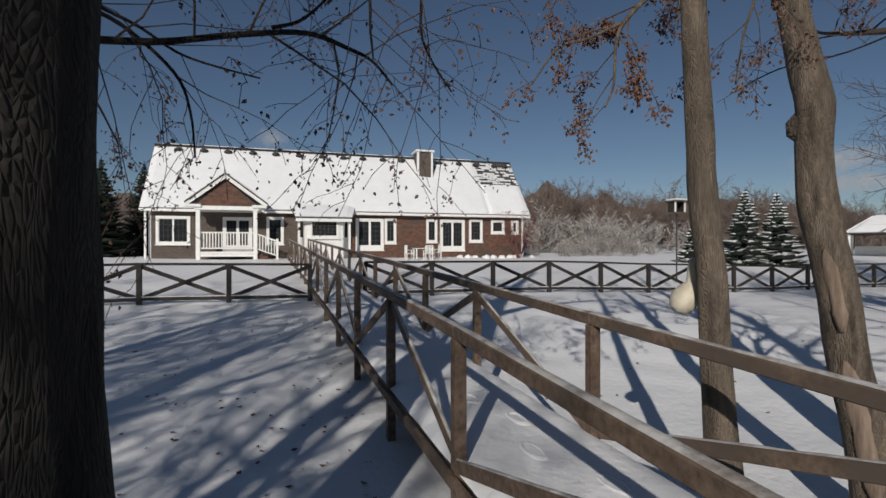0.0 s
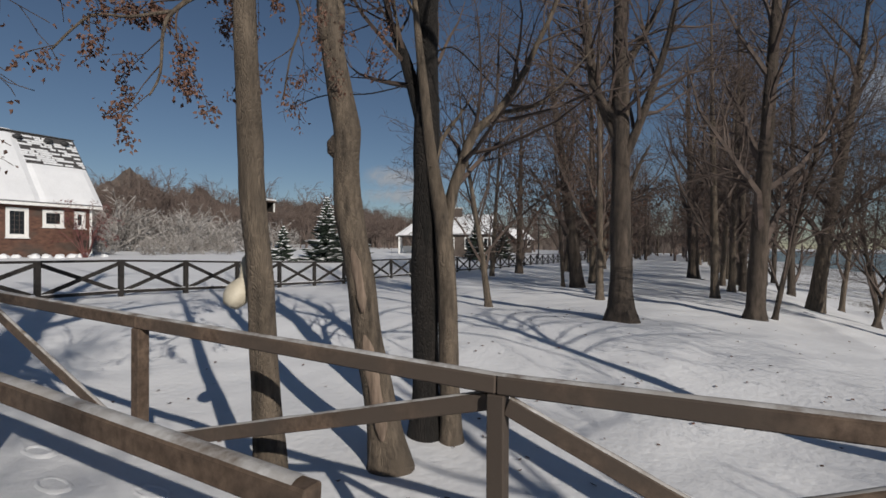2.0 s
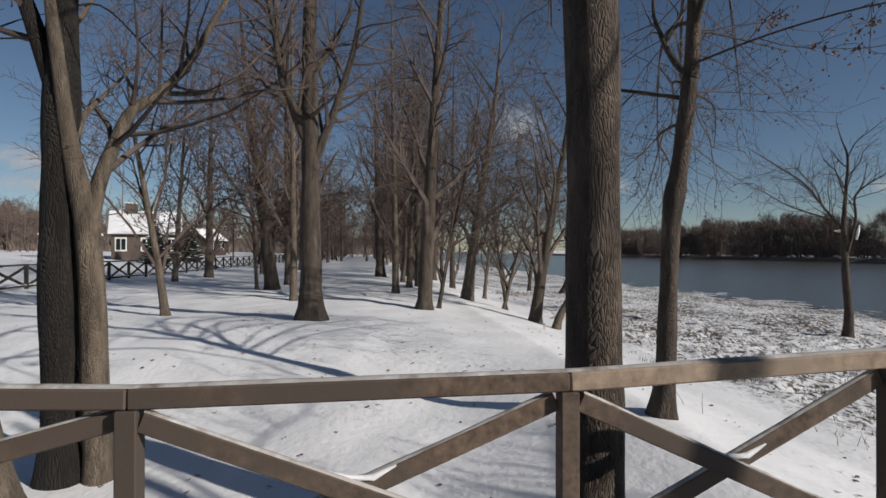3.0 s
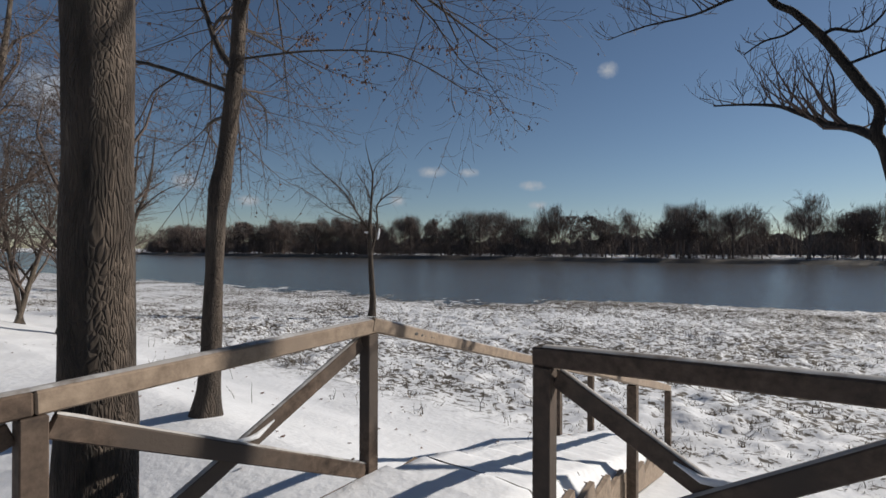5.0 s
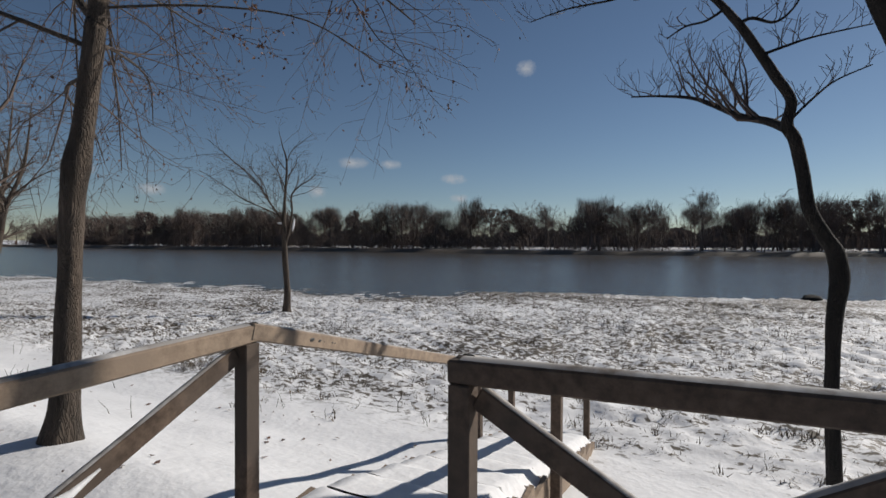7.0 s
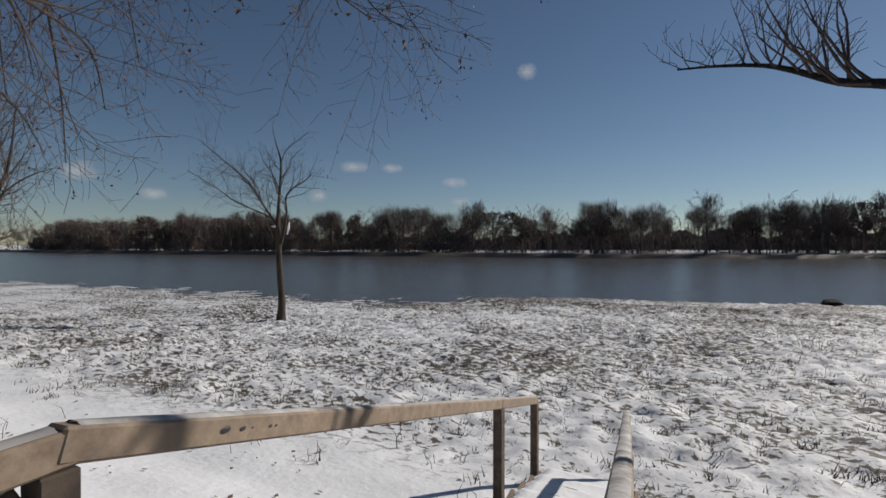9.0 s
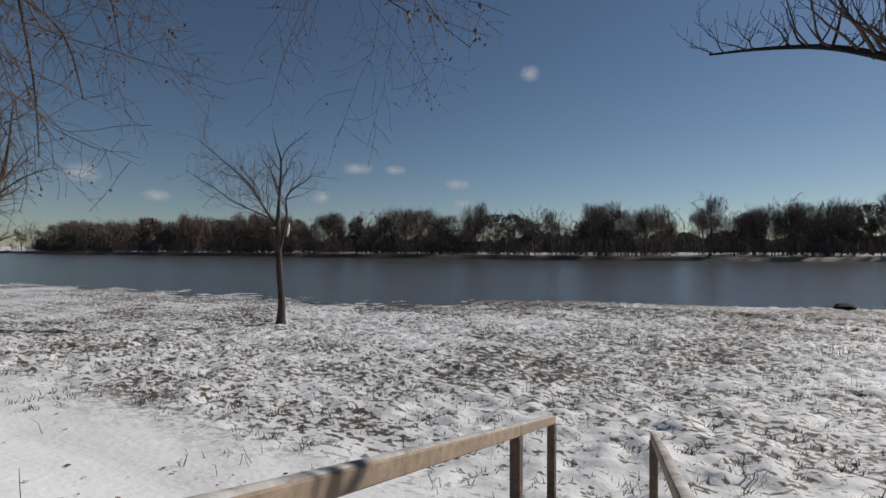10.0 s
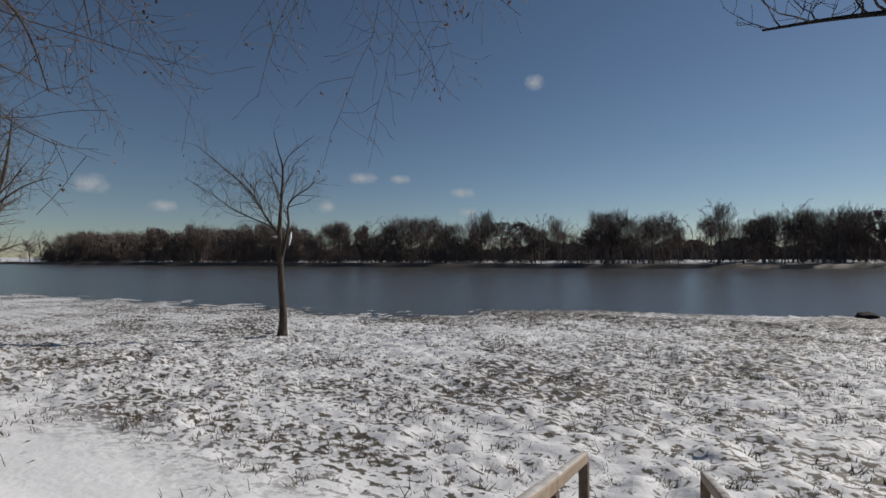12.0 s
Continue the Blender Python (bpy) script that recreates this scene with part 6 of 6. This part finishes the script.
# ---- neighbouring buildings ----
def small_house(name, label, loc, rz, w, d, eave, ridge, wallmat, windows=2, posts=False):
    t = thing(name, label, "house", loc, rz)
    if posts:
        for x in (-w / 2 + 0.3, w / 2 - 0.3):
            for y in (-d / 2 + 0.3, d / 2 - 0.3):
                part("post", boxm(x - 0.1, y - 0.1, -0.3, x + 0.1, y + 0.1, eave), M_white, t)
        part("low_wall", boxm(-w / 2 + 0.5, d / 2 - 0.5, -0.3, w / 2 - 0.5, d / 2 - 0.35, 1.0), M_white, t)
    else:
        part("wall", boxm(-w / 2 + 0.3, -d / 2 + 0.3, -0.4, w / 2 - 0.3, d / 2 - 0.3, eave), wallmat, t)
        for i in range(windows):
            x = -w / 2 + w * (i + 0.5) / windows
            wd = part("window", boxm(x - 0.5, -d / 2 + 0.24, 0.9, x + 0.5, -d / 2 + 0.298, 2.3), M_white, t)
            for k in (-1, 1):
                part("pane", boxm(x + k * 0.22 - 0.18, -d / 2 + 0.225, 1.05, x + k * 0.22 + 0.18, -d / 2 + 0.239, 2.15), M_glass, wd)
        part("side_window", boxm(-w / 2 + 0.25, -0.5, 0.9, -w / 2 + 0.298, 0.5, 2.2), M_white, t)
    for sgn in (-1, 1):
        q = [(-w / 2 * sgn * -1, sgn * d / 2, eave), (-w / 2 * sgn, sgn * d / 2, eave), (-w / 2 * sgn * (1 if not posts else 0.15), 0, ridge), (-w / 2 * sgn * -(1 if not posts else 0.15), 0, ridge)]
        roof_quad("roof", q, 0.1, M_shingle_roof, t)
        up = Vector((0, 0, 0.13))
        roof_quad("roof_snow", [Vector(c) + up for c in q], 0.14, M_snow, t, "snow-covered roof", sag=0.2, nx=8, ny=4)
    if posts:
        for sgn in (-1, 1):
            q = [(sgn * w / 2, sgn * -d / 2, eave), (sgn * w / 2, sgn * d / 2, eave), (sgn * w * 0.075, 0.05, ridge), (sgn * w * 0.075, -0.05, ridge)]
            roof_quad("roof_snow", q, 0.2, M_snow, t)
    else:
        for sgn in (-1, 1):
            bm = bmesh.new()
            x = sgn * (w / 2 - 0.35)
            f = bm.faces.new([bm.verts.new(c) for c in ((x, -d / 2 + 0.3, eave), (x, d / 2 - 0.3, eave), (x, 0, ridge - 0.2))])
            r = bmesh.ops.extrude_face_region(bm, geom=[f])
            bmesh.ops.translate(bm, vec=(-sgn * 0.1, 0, 0), verts=[v for v in r["geom"] if isinstance(v, bmesh.types.BMVert)])
            bmesh.ops.recalc_face_normals(bm, faces=bm.faces)
            part("gable_wall", bm, wallmat, t)
    return t


gb_house = small_house("neighbour_house", "two-storey pale house with a snowy roof and cupola", (55.3, 21.5, gz(55.3, 21.5)), -66, 6.6, 7, 2.5, 5.0, M_shingle_grey, 3)
part("cupola", boxm(-1.9, -0.6, 4.7, -0.8, 0.6, 5.9), M_shingle_grey, gb_house, "square cupola with white trim")
part("cupola_trim", boxm(-2.0, -0.7, 5.9, -0.7, 0.7, 6.0), M_white, gb_house)
small_house("gazebo", "open pavilion with white posts and a flared snowy roof", (51.4, 26.6, gz(51.4, 26.6)), -62, 4.8, 4.5, 2.1, 3.7, M_white, posts=True)
small_house("cottage", "small cottage with a snow-covered roof", (86, 26, gz(86, 26)), -10, 7, 5, 2.2, 4.2, M_shingle_grey)

# bird feeder on its pole, lamp pole
bf = (15.2, 14.0)
feeder = thing("bird_feeder", "roofed wooden bird feeder on a slim pole", "bird feeder", (*bf, gz(*bf)))
V, F = [], []
tube([(0, 0, -0.2), (0, 0, 3.0)], [0.035, 0.03], 8, V, F)
link_mesh("pole", V, F, M_dark, feeder)
part("tray", boxm(-0.3, -0.25, 3.0, 0.3, 0.25, 3.06), M_wood, feeder)
for x in (-0.26, 0.26):
    part("corner_post", boxm(x - 0.03, -0.22, 3.06, x + 0.03, -0.17, 3.5), M_white, feeder)
    part("side_panel", boxm(x - 0.02, -0.16, 3.06, x + 0.02, 0.22, 3.5), M_wood_dark, feeder)
part("back_panel", boxm(-0.24, 0.19, 3.06, 0.24, 0.215, 3.5), M_wood_dark, feeder)
part("roof", boxm(-0.36, -0.32, 3.5, 0.36, 0.3, 3.56, 0.02), M_wood, feeder)
part("snow_cap", boxm(-0.34, -0.3, 3.56, 0.34, 0.28, 3.64, 0.03), M_snow, feeder)
lp = (62.0, 14.5)
lamp = thing("lamp_pole", "tall dark lamp pole beyond the fence", "lamp pole", (*lp, gz(*lp)))
V, F = [], []
tube([(0, 0, -0.3), (0, 0, 5.2)], [0.09, 0.06], 8, V, F)
link_mesh("pole", V, F, M_dark, lamp)
part("head", boxm(-0.25, -0.15, 5.2, 0.25, 0.15, 5.4, 0.03), M_dark, lamp)

# gourd bird house hung on the ash trunk
gp = Vector((1.32, -0.24, 0.0))
gourd = thing("gourd_birdhouse", "pale dried gourd bird house hung beside the ash trunk", "bird house", (gp.x, gp.y, 0))
prof = [(0.0, 1.02), (0.06, 1.03), (0.09, 1.07), (0.1, 1.12), (0.08, 1.17), (0.057, 1.22), (0.047, 1.28), (0.043, 1.34), (0.03, 1.39), (0.008, 1.42)]
V, F = [], []
tube([Vector((-0.16 * max(0, 1.22 - z) / 0.2, 0, z)) for _, z in prof], [max(r, 0.005) for r, _ in prof], 16, V, F)
link_mesh("gourd", V, F, M_gourd, gourd, smooth=True)
V, F = [], []
tube([(0, 0, 1.41), (0.01, -0.05, 1.5), (0.0, -0.2, 1.56)], [0.006] * 3, 5, V, F)
link_mesh("hanging_wire", V, F, M_dark, gourd)


# ---- weeds and grass ----
def weed_clump(name, label, base, n, h, spread, seed, cat="weeds"):
    r = random.Random(seed)
    V, F = [], []
    for _ in range(n):
        x, y = r.gauss(0, spread), r.gauss(0, spread)
        z = gz(base[0] + x, base[1] + y)
        d = Vector((r.gauss(0, 0.25), r.gauss(0, 0.25), 1)).normalized()
        L_ = h * r.uniform(0.5, 1.1)
        p = Vector((base[0] + x, base[1] + y, z - 0.02))
        q = p + d * L_ * 0.6 + jitter(r, 0.02)
        tube([p, q, p + d * L_ + jitter(r, 0.05)], [0.006, 0.005, 0.002], 3, V, F)
        if r.random() < 0.6:
            tube([q, q + (d + jitter(r, 0.6)).normalized() * L_ * 0.35], [0.004, 0.002], 3, V, F)
    return tagged(link_mesh(name, V, F, M_weed), label, cat, kind="stuff")


weed_clump("weed_clump", "clump of dark dead weeds in the snow", (9.0, -11.75), 26, 0.3, 0.12, 1)
weed_clump("weed_clump", "clump of dark dead weeds in the snow", (-0.75, -13.6), 22, 0.22, 0.1, 31)
weed_clump("weed_clump", "tangle of dead weed stems by the lone tree", (10.4, -18.6), 50, 0.4, 0.4, 2)
for k, (x, y) in enumerate(((2.0, -24.1), (3.1, -24.4), (1.1, -23.7), (6.9, -23.4), (-3.8, -25.0))):
    weed_clump("weed_clump", "stiff dead weed stalks standing in the snow", (x, y), 22, 0.5, 0.22, 5 + k)
r = random.Random(77)
V, F = [], []
for k in range(190):
    x, y = (r.uniform(-9, 24), r.uniform(-32, -12.5)) if k < 150 else (r.uniform(1.2, 16), r.uniform(-17, -8))
    z = gz(x, y) + 0.04
    for _ in range(r.randint(1, 4)):
        p = Vector((x + r.gauss(0, 0.08), y + r.gauss(0, 0.08), z - 0.05))
        d = Vector((r.gauss(0, 0.3), r.gauss(0, 0.3), 1)).normalized() * r.uniform(0.1, 0.38)
        tube([p, p + d * 0.6 + jitter(r, 0.02), p + d + jitter(r, 0.05)], [0.005, 0.004, 0.002], 3, V, F)
tagged(link_mesh("weed_stems", V, F, M_weed), "single dead weed stems poking out of the snow", "weeds", kind="stuff")
V, F = [], []
ng = 0
while ng < 17000:
    x, y = r.uniform(-16, 36), r.uniform(-38, -9.5)
    sh = float(lerp_table(x, SHORE_X, SHORE_Y))
    if y < sh + 0.3:
        continue
    dens = 0.3 + 0.6 * noise.noise(Vector((x * 0.45, y * 0.6, 3))) + 0.3 * noise.noise(Vector((x * 1.7, y * 2.0, 8))) + 0.6 * max(0, 1 - (y - sh) / 12) - 0.6 * max(0, (y + 12.5) / 3)
    if r.random() > dens:
        continue
    ng += 1
    z = gz(x, y) + 0.03
    lean = r.uniform(0, 6.28)
    for _ in range(r.randint(4, 9)):
        a = lean + r.gauss(0, 0.9)
        L_ = r.uniform(0.07, 0.2)
        px, py = x + r.gauss(0, 0.07), y + r.gauss(0, 0.07)
        o = len(V)
        ln = r.uniform(0.35, 1.2)
        wx, wy = -math.sin(a) * 0.011, math.cos(a) * 0.011
        V += [(px - wx, py - wy, z - 0.03), (px + wx, py + wy, z - 0.03), (px + math.cos(a) * L_ * ln, py + math.sin(a) * L_ * ln, z + 0.03 + 0.7 * L_ * max(0.1, 1.1 - 0.8 * ln))]
        F.append((o, o + 1, o + 2))
tagged(link_mesh("meadow_grass", V, F, M_grass), "sparse dead meadow grass flattened by snow", "grass", kind="stuff")

# red bush and low shrubs at the house corner
w = Wood(91)
for i in range(9):
    a = i * 0.7
    grow(w, (0.1 * math.cos(a), 0.1 * math.sin(a), 0), (math.cos(a) * 0.45, math.sin(a) * 0.45, 1), 3.4, 0.03, 1, 3, (0, 2.2, 3, 3), (0, 0.03, 0.02, 0))
V, F = [], []
for lv in w.V:
    o = len(V)
    V += w.V[lv]
    F += [tuple(x + o for x in fc) for fc in w.F[lv]]
bush = thing("red_bush", "reddish leafless ornamental shrub at the house corner", "bush", (15.4, 28.9, gz(15.4, 28.9)))
link_mesh("stems", V, F, M_bush, bush)
V, F = leaf_mesh(w.tips, 900, random.Random(3), 0.08)
link_mesh("leaves", V, F, M_bush, bush)
pr = random.Random(6)
for k in range(10):
    x = 11.0 + k * 0.62 + pr.uniform(-0.2, 0.2)
    y = 29.3 + pr.uniform(-0.3, 0.3)
    bm = bmesh.new()
    bmesh.ops.create_icosphere(bm, subdivisions=3, radius=pr.uniform(0.16, 0.32))
    for v in bm.verts:
        v.co += v.co.normalized() * 0.1 * noise.noise(v.co * 6 + Vector((k, 0, 0)))
        v.co.z *= 0.7
    o = part("snowy_mound", bm, M_snow, None, smooth=True)
    o.location = (x, y, gz(x, y) + 0.06)
    tagged(o, "low shrub buried under a cap of snow", "shrub", "snowy shrubs")

# fallen leaves on the snow
V, F = [], []
r = random.Random(55)
for _ in range(760):
    x, y = (r.uniform(-7, -0.6), r.uniform(-1, 9)) if r.random() < 0.45 else (r.uniform(1, 13), r.uniform(-15, 4))
    z = gz(x, y) + 0.022
    a, s = r.uniform(0, 6.28), r.uniform(0.02, 0.045)
    c, sn = math.cos(a) * s, math.sin(a) * s
    o = len(V)
    V += [(x + c, y + sn, z + 0.012), (x - sn * 0.6, y + c * 0.6, z + r.uniform(0, 0.02)), (x - c, y - sn, z + 0.008), (x + sn * 0.6, y - c * 0.6, z)]
    F += [(o, o + 1, o + 2), (o, o + 2, o + 3)]
tagged(link_mesh("fallen_leaves", V, F, M_leaf), "scattered brown leaves lying on the snow", "leaves", kind="stuff")

# dark boulder at the water's edge
bm = bmesh.new()
bmesh.ops.create_icosphere(bm, subdivisions=3, radius=0.6)
for v in bm.verts:
    v.co += v.co.normalized() * 0.25 * noise.noise(v.co * 2.2)
    v.co.z *= 0.5
o = part("boulder", bm, M_bark_dark_shaded, None, smooth=True)
o.location = (-7.7, -44.2, WATER_Z + 0.12)
tagged(o, "dark wet boulder at the river edge", "boulder")

# small broken twig standing in the snow by the stairs
V, F = [], []
tz_ = gz(3.3, -11.6)
tube([(3.3, -11.6, tz_ - 0.03), (3.32, -11.62, tz_ + 0.16), (3.22, -11.58, tz_ + 0.3), (3.24, -11.6, tz_ + 0.42)], [0.008, 0.007, 0.005, 0.003], 5, V, F)
tube([(3.31, -11.61, tz_ + 0.18), (3.44, -11.67, tz_ + 0.27)], [0.005, 0.003], 5, V, F)
tagged(link_mesh("broken_twig", V, F, M_weed), "crooked broken twig standing upright in snow", "twig")

# footprints in the boardwalk snow
for k, (x, y) in enumerate(((0.12, 1.2), (0.3, 0.62), (0.1, 0.0), (0.32, -0.6))):
    V, F = [], []
    n = 14
    ring = [(math.cos(6.283 * i / n), math.sin(6.283 * i / n)) for i in range(n)]
    zt = deck_z(y) + 0.03
    for s, h in ((1.45, -0.004), (1.15, 0.022), (0.9, 0.012), (0.7, -0.004), (0.0, -0.006)):
        for i, (c, q) in enumerate(ring):
            wob = 1 + 0.18 * noise.noise(Vector((c * 2 + k * 5, q * 2, s)))
            V.append((x + c * 0.055 * s * wob, y + q * 0.13 * s * wob, zt + h + 0.004 * noise.noise(Vector((c * 5, q * 5, k)))))
    for j in range(4):
        for i in range(n):
            F.append((j * n + i, j * n + (i + 1) % n, (j + 1) * n + (i + 1) % n, (j + 1) * n + i))
    tagged(link_mesh("footprint", V, F, M_snow, smooth=True), "shoe print trodden into the boardwalk snow", "footprint", "footprints")

# knot holes in the stair rail
for k, (u, s) in enumerate(((0.115, 0.016), (0.135, 0.012), (0.147, 0.007), (0.17, 0.009), (0.178, 0.008))):
    p, q = Vector((XR, -6.205, RAIL_H - 0.05)), Vector((1.08, -9.9, RAIL_H - 1.05))
    c = p.lerp(q, u) + Vector((-0.036, 0, 0.008))
    bm = bmesh.new()
    bmesh.ops.create_icosphere(bm, subdivisions=2, radius=s, matrix=Matrix.Translation(c) @ Matrix.Diagonal((0.3, 1.7, 0.8, 1)))
    tagged(part("knot_hole", bm, M_dark, None, smooth=True), "dark knot hole in the pale stair rail", "knot hole", "knot holes")


# ---- small fair-weather clouds, far off ----
M_cloud = bpy.data.materials.new("cloud_haze")
M_cloud.use_nodes = True
N, L = M_cloud.node_tree.nodes, M_cloud.node_tree.links
for nd in list(N):
    N.remove(nd)
out, mixs, tr, em = N.new("ShaderNodeOutputMaterial"), N.new("ShaderNodeMixShader"), N.new("ShaderNodeBsdfTransparent"), N.new("ShaderNodeEmission")
em.inputs[0].default_value, em.inputs[1].default_value = (0.8, 0.83, 0.88, 1), 0.55
tcc, grad, nzz, mpp = N.new("ShaderNodeTexCoord"), N.new("ShaderNodeTexGradient"), N.new("ShaderNodeTexNoise"), N.new("ShaderNodeMapping")
grad.gradient_type = "SPHERICAL"
mpp.inputs["Location"].default_value, mpp.inputs["Scale"].default_value = (-1, -1, 0), (2, 2, 0)
L.new(tcc.outputs["UV"], mpp.inputs[0]), L.new(mpp.outputs[0], grad.inputs[0])
nzz.inputs["Scale"].default_value, nzz.inputs["Detail"].default_value, nzz.inputs["Roughness"].default_value = 0.07, 7, 0.7
geo = N.new("ShaderNodeNewGeometry")
L.new(geo.outputs["Position"], nzz.inputs[0])
mu, mrr = N.new("ShaderNodeMath"), N.new("ShaderNodeMapRange")
mu.operation = "MULTIPLY"
L.new(grad.outputs[1], mu.inputs[0]), L.new(nzz.outputs[0], mu.inputs[1]), L.new(mu.outputs[0], mrr.inputs[0])
mrr.inputs[1].default_value, mrr.inputs[2].default_value, mrr.inputs[4].default_value = 0.14, 0.46, 0.7
L.new(mrr.outputs[0], mixs.inputs[0]), L.new(tr.outputs[0], mixs.inputs[1]), L.new(em.outputs[0], mixs.inputs[2]), L.new(mixs.outputs[0], out.inputs[0])
CLOUDS = [(0.4, 12.0, 5, 3.5), (59.0, 8.0, 10, 4), (57.2, 8.1, 9, 4), (105.8, 13.9, 9, 8), (142.6, 8.9, 5, 2), (162.2, 19.0, 3.2, 2.6), (146.9, 8.8, 3.6, 1.6), (154.1, 7.3, 4.5, 1.8), (138.7, 5.6, 3, 2.4), (116.6, 7.0, 5, 3), (122.5, 5.2, 4, 2), (154.7, 5.1, 3.5, 1.6), (57.9, 6.0, 12, 3), (60.3, 5.9, 10, 3)]
for az, el, w_, h_ in CLOUDS:
    d = Vector((math.sin(radians(az)) * math.cos(radians(el)), math.cos(radians(az)) * math.cos(radians(el)), math.sin(radians(el))))
    s, u = d.cross(Vector((0, 0, 1))).normalized(), None
    u = s.cross(d)
    c = d * 900
    W_, H_ = 900 * math.tan(radians(w_ / 2)), 900 * math.tan(radians(h_ / 2))
    me = bpy.data.meshes.new("cloud")
    me.from_pydata([tuple(c - s * W_ - u * H_), tuple(c + s * W_ - u * H_), tuple(c + s * W_ + u * H_), tuple(c - s * W_ + u * H_)], [], [(0, 1, 2, 3)])
    uv = me.uv_layers.new()
    uv.data.foreach_set("uv", [0, 0, 1, 0, 1, 1, 0, 1])
    me.materials.append(M_cloud)
    o = new("backdrop_cloud", me)
    o.visible_shadow = False
    tagged(o, "small white fair-weather cloud in a clear sky", "cloud", "clouds", "structure")
